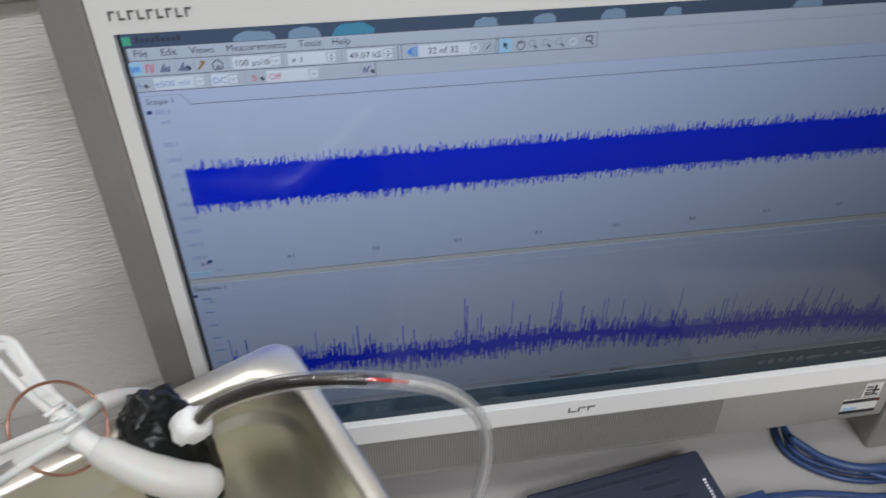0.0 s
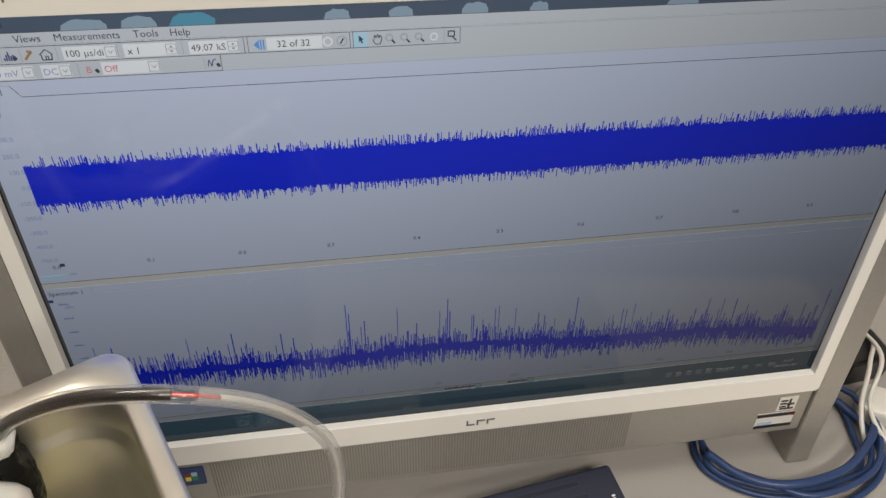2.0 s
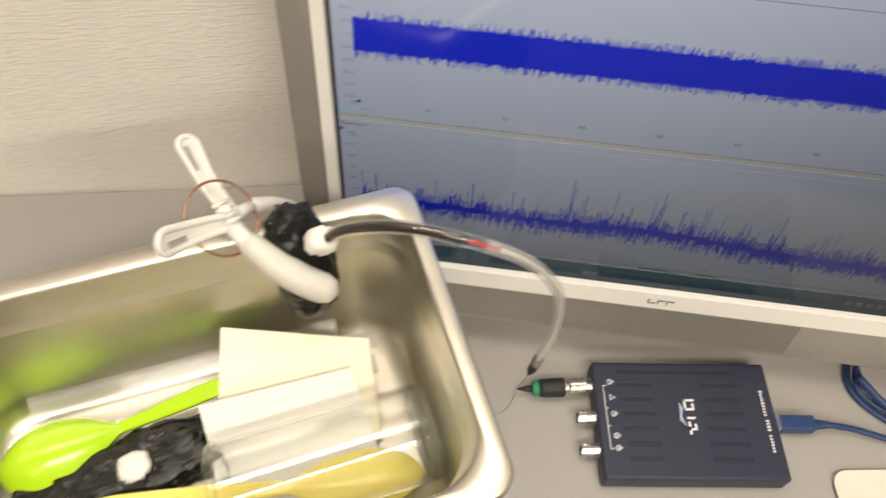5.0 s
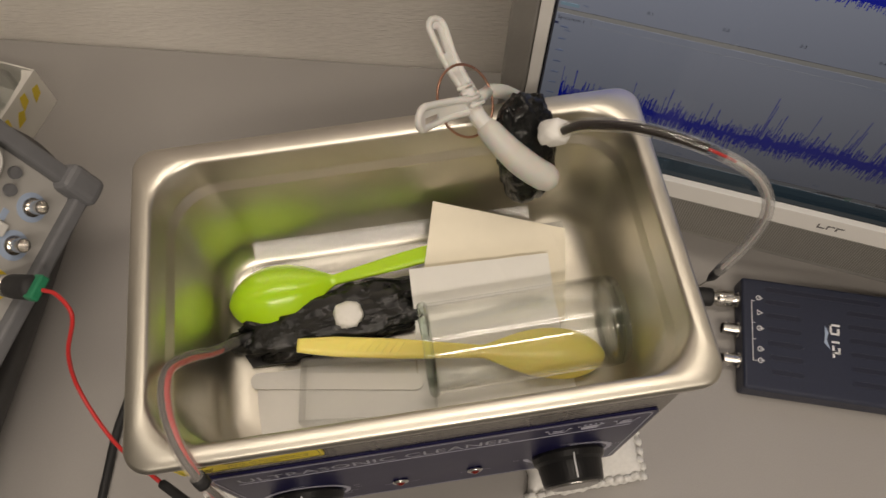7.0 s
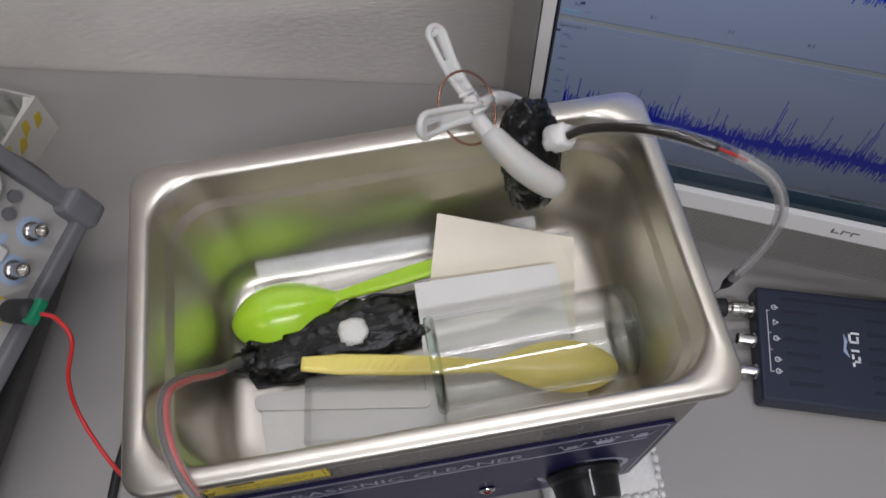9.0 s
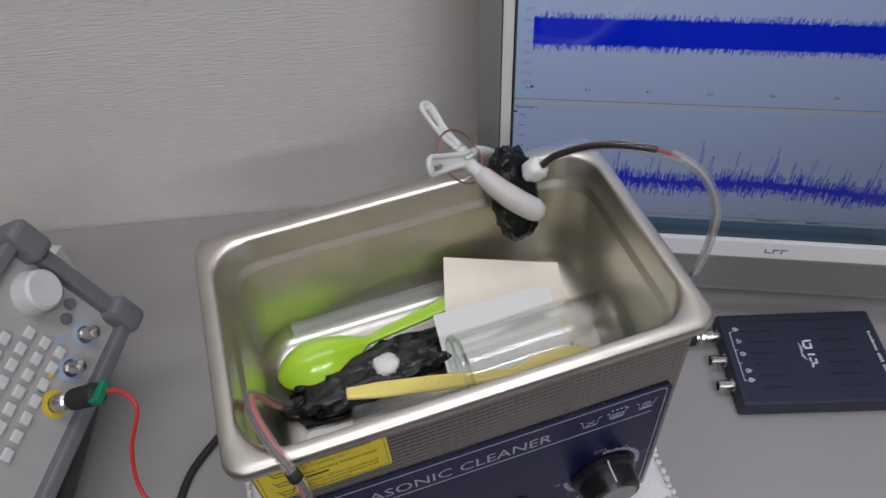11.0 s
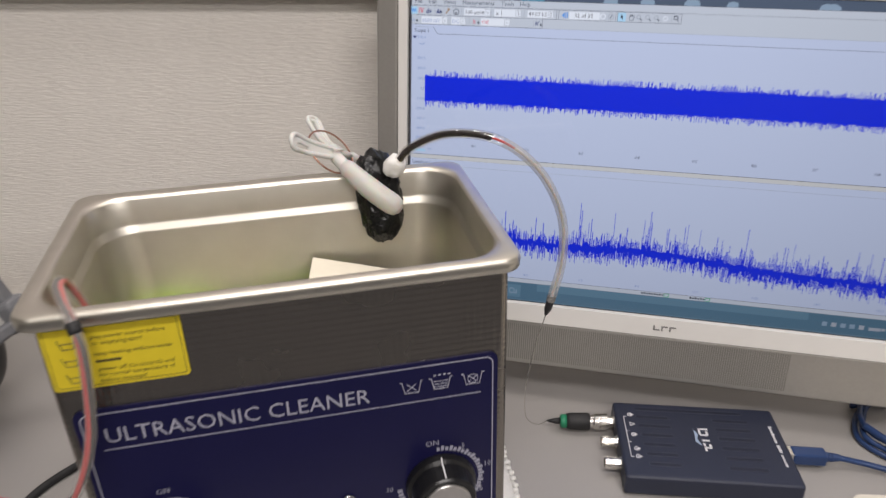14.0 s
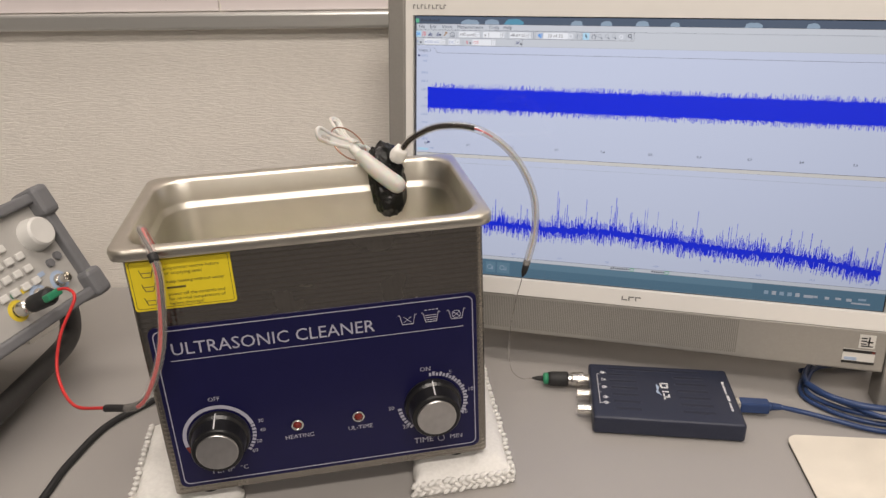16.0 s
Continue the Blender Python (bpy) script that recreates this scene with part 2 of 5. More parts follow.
TUBEEND = material("milky_tubing", (0.78, 0.74, 0.70), 0.18, 0, 0.03, 60, alpha=0.20)
MILKY = material("cloudy_tubing", (0.54, 0.53, 0.51), 0.15, 0, 0.03, 60, alpha=0.36, coat=0.5)
FROST = material("frosted_plastic", (0.66, 0.67, 0.65), 0.12, 0, 0.03, 40, alpha=0.20, coat=0.6)

S_BG = glow("display_window", (0.535, 0.615, 0.80), 0.512)
S_BAR = glow("display_toolbar", (0.58, 0.64, 0.72), 0.480)
S_LINE = glow("display_rule", (0.10, 0.10, 0.12), 0.480)
S_RULE = glow("display_soft_rule", (0.36, 0.40, 0.46), 0.560)
S_BLUE = glow("display_blue_trace", (0.004, 0.020, 0.60), 0.640)
S_TEXT = glow("display_text", (0.06, 0.07, 0.10), 0.480)
S_AXIS = glow("display_axis_text", (0.24, 0.32, 0.56), 0.560)
S_RED = glow("display_red_text", (0.62, 0.16, 0.20), 0.560)
S_TITLE = glow("display_title_glass", (0.085, 0.12, 0.18), 0.480)
S_CLOUD = glow("display_title_cloud", (0.28, 0.39, 0.51), 0.480)
S_CYAN = glow("display_title_cyan", (0.10, 0.32, 0.47), 0.480)
S_TASK = glow("display_taskbar", (0.09, 0.19, 0.28), 0.480)
S_GLINT = glow("display_task_glint", (0.12, 0.235, 0.33), 0.50)
S_ICON = glow("display_icon", (0.10, 0.30, 0.72), 0.560)
S_HOT = glow("display_hot_icon", (0.38, 0.62, 0.80), 0.560)
S_FIELD = glow("display_field", (0.70, 0.75, 0.81), 0.576)
S_NAVY = glow("display_navy", (0.05, 0.07, 0.22), 0.480)
S_CREAM = glow("display_cream_band", (0.62, 0.64, 0.64), 0.50)
S_BROWN = glow("display_brown_icon", (0.36, 0.22, 0.10), 0.520)
S_GREEN = glow("display_green_dot", (0.10, 0.42, 0.26), 0.560)
OFFGLASS = material("display_border", (0.006, 0.006, 0.007), 0.15, 0, 0.1, 40)


# ---- mesh helpers ----
def part(name, bm, mat, parent=None, label="", smooth=False, m=None):
    """Links a bmesh as one mesh object, under a thing or a part."""
    me = bpy.data.meshes.new(name)
    bm.normal_update()
    bm.to_mesh(me)
    bm.free()
    if smooth:
        me.shade_smooth()
    mats = mat if isinstance(mat, (list, tuple)) else [mat]
    for x in mats:
        me.materials.append(x)
    ob = new(name, me)
    if parent is not None:
        ob.parent = parent
    if m is not None:
        ob.matrix_basis = m
    if label:
        ob["label"] = label
    return ob


def thing(name, m, label, category, group="", kind=""):
    ob = new(name)
    ob.empty_display_size = 0.02
    ob.matrix_basis = m
    return tagged(ob, label, category, group, kind)


def box(bm, x0, x1, y0, y1, z0, z1, bevel=0.0, seg=2):
    r = bmesh.ops.create_cube(bm, size=1, matrix=Matrix.Translation(((x0 + x1) / 2, (y0 + y1) / 2, (z0 + z1) / 2)) @ Matrix.Diagonal((x1 - x0, y1 - y0, z1 - z0, 1)))
    if bevel:
        es = list({e for v in r["verts"] for e in v.link_edges})
        bmesh.ops.bevel(bm, geom=es, offset=bevel, segments=seg, profile=0.5, affect="EDGES")
    return bm


def boxed(*a, **k):
    return box(bmesh.new(), *a, **k)


def lathe(profile, n=32, m=None):
    """Turns (radius, height) pairs round z."""
    bm = bmesh.new()
    rings = []
    for r, z in profile:
        if r < 1e-6:
            rings.append([bm.verts.new((0, 0, z))])
        else:
            rings.append([bm.verts.new((r * math.cos(2 * math.pi * i / n), r * math.sin(2 * math.pi * i / n), z)) for i in range(n)])
    for a, b in zip(rings, rings[1:]):
        for i in range(n):
            j = (i + 1) % n
            if len(a) == 1 and len(b) > 1:
                bm.faces.new((a[0], b[j], b[i]))
            elif len(b) == 1 and len(a) > 1:
                bm.faces.new((a[i], a[j], b[0]))
            elif len(a) > 1:
                bm.faces.new((a[i], a[j], b[j], b[i]))
    if m is not None:
        bmesh.ops.transform(bm, matrix=m, verts=bm.verts)
    bmesh.ops.remove_doubles(bm, verts=bm.verts, dist=1e-7)
    bmesh.ops.recalc_face_normals(bm, faces=bm.faces)
    return bm


def spline(points, n=8):
    """Points along a smooth curve through the given ones."""
    p = [Vector(q) for q in points]
    p = [2 * p[0] - p[1]] + p + [2 * p[-1] - p[-2]]
    out = []
    for i in range(1, len(p) - 2):
        for k in range(n):
            t = k / n
            out.append(0.5 * (2 * p[i] + (p[i + 1] - p[i - 1]) * t + (2 * p[i - 1] - 5 * p[i] + 4 * p[i + 1] - p[i + 2]) * t * t
                              + (3 * p[i] - p[i - 1] - 3 * p[i + 1] + p[i + 2]) * t ** 3))
    out.append(p[-2])
    return out


def tube(points, radius, n=12, closed=False, caps=True, flat=1.0, bm=None, rounded=False):
    """A round rod along points. radius: a number, or one for each point. flat: squeezes it along its second axis."""
    bm = bm or bmesh.new()
    pts = [Vector(p) for p in points]
    rad = radius if isinstance(radius, (list, tuple)) else [radius] * len(pts)
    if rounded:
        a, b = (pts[0] - pts[1]).normalized(), (pts[-1] - pts[-2]).normalized()
        pts = [pts[0] + a * rad[0] * 0.95, pts[0] + a * rad[0] * 0.6] + pts + [pts[-1] + b * rad[-1] * 0.6, pts[-1] + b * rad[-1] * 0.95]
        rad = [rad[0] * 0.3, rad[0] * 0.8] + list(rad) + [rad[-1] * 0.8, rad[-1] * 0.3]
    last, rings = None, []
    for i, p in enumerate(pts):
        a, b = pts[i - 1 if (i or closed) else 0], pts[(i + 1) % len(pts) if (i + 1 < len(pts) or closed) else i]
        d = (b - a).normalized()
        ref = last if last is not None else (Vector((0, 0, 1)) if abs(d.z) < 0.9 else Vector((1, 0, 0)))
        s = d.cross(ref)
        s = s.normalized() if s.length > 1e-6 else d.orthogonal().normalized()
        u = s.cross(d).normalized()
        last = u
        rings.append([bm.verts.new(p + rad[i] * (math.cos(2 * math.pi * k / n) * s + flat * math.sin(2 * math.pi * k / n) * u)) for k in range(n)])
    pairs = list(zip(rings, rings[1:])) + ([(rings[-1], rings[0])] if closed else [])
    for a, b in pairs:
        for k in range(n):
            bm.faces.new((a[k], a[(k + 1) % n], b[(k + 1) % n], b[k]))
    if caps and not closed:
        bm.faces.new(rings[0][::-1])
        bm.faces.new(rings[-1])
    bmesh.ops.recalc_face_normals(bm, faces=bm.faces)
    return bm


def rounded(x0, x1, y0, y1, r, n=6):
    """Corner points of a rounded rectangle, anticlockwise."""
    out = []
    for cx, cy, a in ((x1 - r, y0 + r, -90), (x1 - r, y1 - r, 0), (x0 + r, y1 - r, 90), (x0 + r, y0 + r, 180)):
        for k in range(n + 1):
            t = radians(a + 90 * k / n)
            out.append((cx + r * math.cos(t), cy + r * math.sin(t)))
    return out


def loft(loops, close_bottom=False, close_top=False):
    bm = bmesh.new()
    rings = [[bm.verts.new(p) for p in lp] for lp in loops]
    for a, b in zip(rings, rings[1:]):
        n = len(a)
        for i in range(n):
            bm.faces.new((a[i], a[(i + 1) % n], b[(i + 1) % n], b[i]))
    if close_bottom:
        bm.faces.new(rings[0][::-1])
    if close_top:
        bm.faces.new(rings[-1])
    return bm


def plate(points, z0, z1, bm=None):
    """A flat plate with the outline given in x and y."""
    bm = bm or bmesh.new()
    a = [bm.verts.new((x, y, z0)) for x, y in points]
    b = [bm.verts.new((x, y, z1)) for x, y in points]
    n = len(points)
    bm.faces.new(a[::-1])
    bm.faces.new(b)
    for i in range(n):
        bm.faces.new((a[i], a[(i + 1) % n], b[(i + 1) % n], b[i]))
    return bm


def frame_plate(outer, inner, z0, z1, bm=None):
    """A plate with a hole; both outlines have as many points."""
    bm = bm or bmesh.new()
    n = len(outer)
    o0, o1 = ([bm.verts.new((x, y, z)) for x, y in outer] for z in (z0, z1))
    i0, i1 = ([bm.verts.new((x, y, z)) for x, y in inner] for z in (z0, z1))
    for k in range(n):
        j = (k + 1) % n
        bm.faces.new((o1[k], o1[j], i1[j], i1[k]))
        bm.faces.new((o0[j], o0[k], i0[k], i0[j]))
        bm.faces.new((o0[k], o0[j], o1[j], o1[k]))
        bm.faces.new((i0[j], i0[k], i1[k], i1[j]))
    bmesh.ops.recalc_face_normals(bm, faces=bm.faces)
    return bm


def lumpy(rx, ry, rz, amp, freq, seed, sub=4, m=None, box_like=0.0):
    """An uneven lump."""
    bm = bmesh.new()
    bmesh.ops.create_icosphere(bm, subdivisions=sub, radius=1)
    for v in bm.verts:
        p = v.co.copy()
        if box_like:
            k = (abs(p.x) ** 4 + abs(p.y) ** 4 + abs(p.z) ** 4) ** -0.25
            p = p * (1 + (k - 1) * box_like)
        q = Vector((v.co.x * rx, v.co.y * ry, v.co.z * rz)) / min(rx, ry) if box_like > 0.4 else v.co
        d = noise.fractal(q * freq + Vector((seed, seed * 2.3, 0)), 0.8, 2.1, 5)
        p *= 1 + amp * d
        v.co = (p.x * rx, p.y * ry, p.z * rz)
    if m is not None:
        bmesh.ops.transform(bm, matrix=m, verts=bm.verts)
    return bm


TEXTS = []


def write(body, size, mat, parent, m, align="LEFT", name="lettering", depth=0.0):
    """Raised or printed letters, in the xy plane of m."""
    data = bpy.data.curves.new(name, "FONT")
    data.body, data.size, data.align_x, data.extrude, data.resolution_u = body, size, align, depth, 2
    ob = new(name, data)
    TEXTS.append((ob, mat, parent, m))


def finish_texts():
    bpy.context.view_layer.update()
    deps = bpy.context.evaluated_depsgraph_get()
    for ob, mat, parent, m in TEXTS:
        me = bpy.data.meshes.new_from_object(ob.evaluated_get(deps))
        me.materials.clear()
        me.materials.append(mat)
        name = ob.name.split(".")[0]
        bpy.data.objects.remove(ob)
        o = new(name, me)
        o.parent, o.matrix_basis = parent, m


def upright(x, y, z):
    """Lettering on a front face: text x along x, text y along z."""
    return Matrix.Translation((x, y, z)) @ Matrix.Rotation(math.pi / 2, 4, "X")


# ---- the room ----
def slab(name, m, x0, x1, y0, y1, z0, z1, mat, label, bevel=0.0):
    ob = part(name, boxed(x0, x1, y0, y1, z0, z1, bevel=bevel), mat)
    ob.matrix_basis = m
    return tagged(ob, label, name.split("_")[0], kind="structure")


ROOM = pose(0, 0.463, 0, rz=-14.2)
slab("wall_north", ROOM, -2.6, 2.6, 0.0, 0.1, -0.72, 1.75, WALL, "off-white embossed wallpaper wall behind the desk")
# unseen closing wall, given a dark tone so the steel front mirrors darkness
slab("wall_south", ROOM, -2.6, 2.6, -3.3, -3.2, -0.72, 1.75, FARPAINT, "plain grey unseen far wall, kept dark for reflections")
slab("wall_west", ROOM, -2.7, -2.6, -3.3, 0.1, -0.72, 1.75, PAINT, "plain off-white painted side wall")
slab("wall_east", ROOM, 2.6, 2.7, -3.3, 0.1, -0.72, 1.75, PAINT, "plain off-white painted side wall")
slab("floor", ROOM, -2.7, 2.7, -3.3, 0.1, -0.82, -0.72, CARPET, "dark grey office carpet floor")
slab("ceiling", ROOM, -2.7, 2.7, -3.3, 0.1, 1.75, 1.85, PAINT, "plain white office ceiling")
slab("desk", ROOM @ pose(0, 0, 0), -1.3, 1.5, -0.525, -0.002, -0.03, 0.0, DESK, "light grey laminate desk top", bevel=0.002)
rail = slab("trim_rail", ROOM, -1.6, 1.6, -0.017, -0.0, 0.3430, 0.3615, RAIL, "satin aluminium rail along the wall", bevel=0.003)

# posters above the rail, with unreadable lines of print
posters = []
for x0, x1, tint in ((-0.62, 0.0575, POSTER), (0.0605, 0.47, POSTER)):
    po = tagged(part("poster", boxed(x0, x1, -0.0035, -0.0015, 0.3630, 0.80), tint, m=ROOM), "pinkish white printed poster above the rail", "poster", "posters")
    posters.append(po)


def print_bars(po, x, z, n, w, h, mat, gap=0.35):
    bm = bmesh.new()
    rnd = random.Random(int(1000 * (x + 5)) + int(1000 * z))
    cx = x
    for i in range(n):
        k = w * rnd.uniform(0.7, 1.1)
        box(bm, cx, cx + k, -0.0042, -0.0034, z - h / 2 * rnd.uniform(0.7, 1), z + h / 2 * rnd.uniform(0.7, 1))
        cx += k + w * gap
    part("print_line", bm, mat, po)


print_bars(posters[0], -0.130, 0.3835, 2, 0.006, 0.005, INK)
print_bars(posters[0], -0.147, 0.3835, 1, 0.014, 0.0008, INK)
print_bars(posters[0], -0.115, 0.3835, 1, 0.013, 0.0008, INK)
print_bars(posters[0], -0.013, 0.3785, 2, 0.006, 0.005, INK)
print_bars(posters[0], -0.030, 0.3785, 1, 0.014, 0.0008, INK)
print_bars(posters[0], 0.003, 0.3785, 1, 0.013, 0.0008, INK)
print_bars(posters[0], -0.036, 0.3885, 8, 0.005, 0.005, INK)
print_bars(posters[0], -0.152, 0.3925, 8, 0.005, 0.005, INK)
print_bars(posters[1], 0.068, 0.3800, 13, 0.0035, 0.0035, VIOLET)
print_bars(posters[1], 0.141, 0.3800, 11, 0.0035, 0.0035, VIOLET)
for x0, x1 in ((0.070, 0.108), (0.122, 0.160), (0.174, 0.212), (0.224, 0.250)):
    part("picture_block", boxed(x0, x1, -0.0042, -0.0034, 0.3895, 0.43), VIOLET, posters[1])

# ---- the all-in-one computer ----
MON = Matrix.Translation((0.6710, 0.0409, 0.1008)) @ Matrix.Rotation(radians(-25.72), 4, "Z") @ Matrix.Rotation(radians(-6.53), 4, "X")
monitor = thing("desktop_computer", MON, "white and silver-grey all-in-one computer showing blue scope traces", "computer")
XZ = Matrix.Rotation(math.pi / 2, 4, "X")          # x, y of a plate become x, z; its z points to the front


def face(bm):
    bmesh.ops.transform(bm, matrix=XZ, verts=bm.verts)
    return bm


bm = face(frame_plate(rounded(-0.4795, 0.009, -0.0185, 0.2965, 0.003, 3), rounded(-0.4715, 0.0005, -0.0008, 0.268, 0.0006, 3), -0.014, 0.004))
bezel = part("bezel", bm, BEZEL, monitor, "glossy pearl-white bezel")
md = bezel.modifiers.new("edge", "BEVEL")
md.width, md.segments = 0.0016, 2
part("back_cover", boxed(-0.482, 0.0115, 0.0142, 0.055, -0.055, 0.292, bevel=0.008), MGREY, monitor)
part("lower_panel", boxed(-0.4795, 0.009, -0.0015, 0.013, -0.063, -0.0192, bevel=0.002), MGREY, monitor, "silver-grey speaker panel")
# slits are thin bars on the panel, the openings' shade put into their colour
bm = bmesh.new()
for i in range(150):
    x = -0.4120 + i * 0.0019
    box(bm, x, x + 0.0009, -0.0019, -0.0012, -0.0580, -0.0225)
tagged(part("speaker_grille", bm, MDARK, monitor, "fine vertical speaker slits drawn as dark bars"), kind="stuff")
for x0, x1 in ((-0.4985, -0.4800), (0.0095, 0.0290)):
    part("side_post", boxed(x0, x1, -0.0035, 0.030, -0.1020 if x0 > -0.1 else -0.1000, 0.2965, bevel=0.0022), MGREY, monitor, "silver-grey side leg")
screen = part("screen", boxed(-0.4715, 0.0005, 0.0012, 0.0100, -0.0008, 0.268), OFFGLASS, monitor, "lit glossy display")


def lit(name, x0, x1, z0, z1, mat, layer=1):
    return part(name, boxed(x0, x1, 0.0012 - 0.00012 * layer, 0.0012 - 0.00012 * (layer - 1) + 0.00005, z0, z1), mat, screen)


SX0, SX1 = -0.4705, -0.0006
lit("title_strip", SX0, SX1, 0.2600, 0.2672, S_TITLE)
rnd = random.Random(4)
for cx, w, h in ((-0.4135, 0.020, 0.0024), (-0.392, 0.016, 0.0026), (-0.3700, 0.0200, 0.0030), (-0.309, 0.012, 0.0024), (-0.281, 0.012, 0.0024), (-0.2477, 0.013, 0.0026), (-0.2184, 0.009, 0.0022), (-0.15, 0.016, 0.0025), (-0.10, 0.012, 0.0025)):
    pts = [(cx + w / 2 * math.cos(a) * rnd.uniform(0.85, 1), 0.2601 + h * 2 * max(0, math.sin(a)) ** 0.6 * rnd.uniform(0.85, 1)) for a in np.linspace(0, math.pi, 13)]
    part("title_reflection", face(plate(pts, -0.00096, -0.00092)), S_CYAN if cx == -0.3700 else S_CLOUD, screen)
lit("app_icon", -0.4700, -0.4665, 0.2612, 0.2650, S_GREEN, 2)
# the program's name, as plain bars
for k in range(9):
    lit("title_bar_mark", -0.4645 + 0.0022 * k, -0.4630 + 0.0022 * k, 0.2622, 0.2648 if k in (0, 4, 8) else 0.2640, S_TEXT, 2)
lit("menu_strip", SX0, SX1, 0.2546, 0.2599, S_BAR)
lit("tool_strip", SX0, SX1, 0.2393, 0.2545, S_BAR)
lit("scope_panel", SX0, SX1, 0.1300, 0.2392, S_BG)
lit("divider", SX0, SX1, 0.1262, 0.1299, S_CREAM)
lit("spectrum_panel", SX0, SX1, 0.0215, 0.1261, S_BG)
lit("status_strip", SX0, SX1, 0.0178, 0.0214, S_BAR)
lit("task_strip", SX0, SX1, 0.0, 0.0177, S_TASK)
lit("side_shadow", SX0, -0.4692, 0.0178, 0.2599, S_LINE, 2)


def rule(x0, x1, z0, z1, mat=None):
    lit("rule", x0, x1, z0, z1, mat or S_LINE, 2)


TH = 0.00013
for x0, x1, z, mat in ((SX0, SX1, 0.2600, S_LINE), (SX0, -0.2545, 0.2540, S_LINE), (SX0, -0.2545, 0.2467, S_LINE), (SX0, -0.3611, 0.2393, S_LINE), (-0.3611, SX1, 0.2393, S_RULE), (-0.2545, SX1, 0.2540, S_RULE),
                       (-0.4470, SX1, 0.2319, S_LINE), (-0.4690, -0.4510, 0.2372, S_RULE), (SX0, SX1, 0.1298, S_LINE), (SX0, SX1, 0.0216, S_LINE),
                       (-0.4470, SX1, 0.1205, S_RULE), (SX0, SX1, 0.0178, S_RULE)):
    rule(x0, x1, z - TH, z + TH, mat)
part("tab_edge", face(plate([(-0.4510, 0.2373), (-0.4507, 0.2373), (-0.4469, 0.2319), (-0.4472, 0.2319)], -0.00096, -0.00092)), S_LINE, screen)
part("tab_edge", face(plate([(-0.4470, 0.1258), (-0.4467, 0.1258), (-0.4459, 0.1205), (-0.4462, 0.1205)], -0.00096, -0.00092)), S_RULE, screen)
for x, z0, z1, mat in ((-0.4500, 0.2475, 0.2532, S_RULE), (-0.4420, 0.2475, 0.2532, S_RULE), (-0.4275, 0.2475, 0.2532, S_RULE), (-0.4030, 0.2475, 0.2532, S_RULE), (-0.3762, 0.2475, 0.2532, S_RULE),
                       (-0.3502, 0.2467, 0.2540, S_LINE), (-0.3486, 0.2467, 0.2540, S_LINE), (-0.3042, 0.2467, 0.2540, S_LINE), (-0.3028, 0.2467, 0.2540, S_LINE), (-0.2618, 0.2475, 0.2532, S_RULE),
                       (-0.2545, 0.2467, 0.2540, S_LINE), (-0.4208, 0.2400, 0.2458, S_RULE), (-0.3682, 0.2400, 0.2458, S_RULE), (-0.3611, 0.2393, 0.2467, S_LINE)):
    rule(x - TH, x + TH, z0, z1, mat)


def icon(strokes, mat, wide=0.00030, solid=()):
    """A small toolbar drawing: strokes of a thin pen, and filled outlines."""
    bm = bmesh.new()
    for line in strokes:
        for (ax_, az_), (bx_, bz_) in zip(line, line[1:]):
            dx, dz = bx_ - ax_, bz_ - az_
            k = wide / max(1e-9, math.hypot(dx, dz))
            plate([(ax_ + dz * k, az_ - dx * k), (bx_ + dz * k, bz_ - dx * k), (bx_ - dz * k, bz_ + dx * k), (ax_ - dz * k, az_ + dx * k)], -0.00083, -0.0008, bm)
    for line in solid:
        plate(line, -0.00083, -0.0008, bm)
    bmesh.ops.recalc_face_normals(bm, faces=bm.faces)
    part("tool_icon", face(bm), mat, screen)


def circle(x, z, r, n=10):
    return [(x + r * math.cos(2 * math.pi * k / n), z + r * math.sin(2 * math.pi * k / n)) for k in range(n + 1)]


def bar(x0, x1, z0, z1):
    return [(x0, z0), (x1, z0), (x1, z1), (x0, z1)]


Z2, Z3 = 0.2502, 0.2428
lit("hot_key", -0.4700, -0.4645, Z2 - 0.0030, Z2 + 0.0030, S_HOT, 2)
icon([[(-0.4695 + 0.0008 * k, Z2 + 0.0014 * (-1) ** k) for k in range(6)]], S_ICON)
icon([[(-0.4635, Z2 - 0.0015), (-0.4628, Z2 - 0.0015), (-0.4625, Z2 + 0.0018), (-0.4612, Z2 + 0.0018), (-0.4610, Z2 - 0.0015), (-0.4600, Z2 - 0.0015), (-0.4598, Z2 + 0.0018), (-0.4590, Z2 + 0.0018)]], S_RED)
for x in (-0.4570, -0.4488):
    icon([], S_NAVY, solid=[bar(x + 0.0009 * k, x + 0.0009 * k + 0.0006, Z2 - 0.0020, Z2 + h) for k, h in enumerate((-0.0006, 0.0008, 0.0020, 0.0002, 0.0007))])
for x, z in ((-0.4445, Z2), (-0.4648, Z3), (-0.4133, Z3), (-0.3625, Z3)):
    icon([], S_TEXT, solid=[[(x - 0.0010, z - 0.0004), (x, z - 0.0019), (x + 0.0012, z - 0.0012), (x + 0.0002, z + 0.0004)]])
icon([[(-0.4405, Z2 - 0.0018), (-0.4388, Z2 + 0.0002), (-0.4372, Z2 + 0.0016), (-0.4392, Z2 + 0.0018)]], S_BROWN, 0.0005)
icon([[(-0.4345, Z2), (-0.4318, Z2 + 0.0024), (-0.4291, Z2)], [(-0.4338, Z2), (-0.4338, Z2 - 0.0022), (-0.4298, Z2 - 0.0022), (-0.4298, Z2)], [(-0.4322, Z2 - 0.0022), (-0.4322, Z2 - 0.0006), (-0.4312, Z2 - 0.0006), (-0.4312, Z2 - 0.0022)]], S_TEXT, 0.00022)
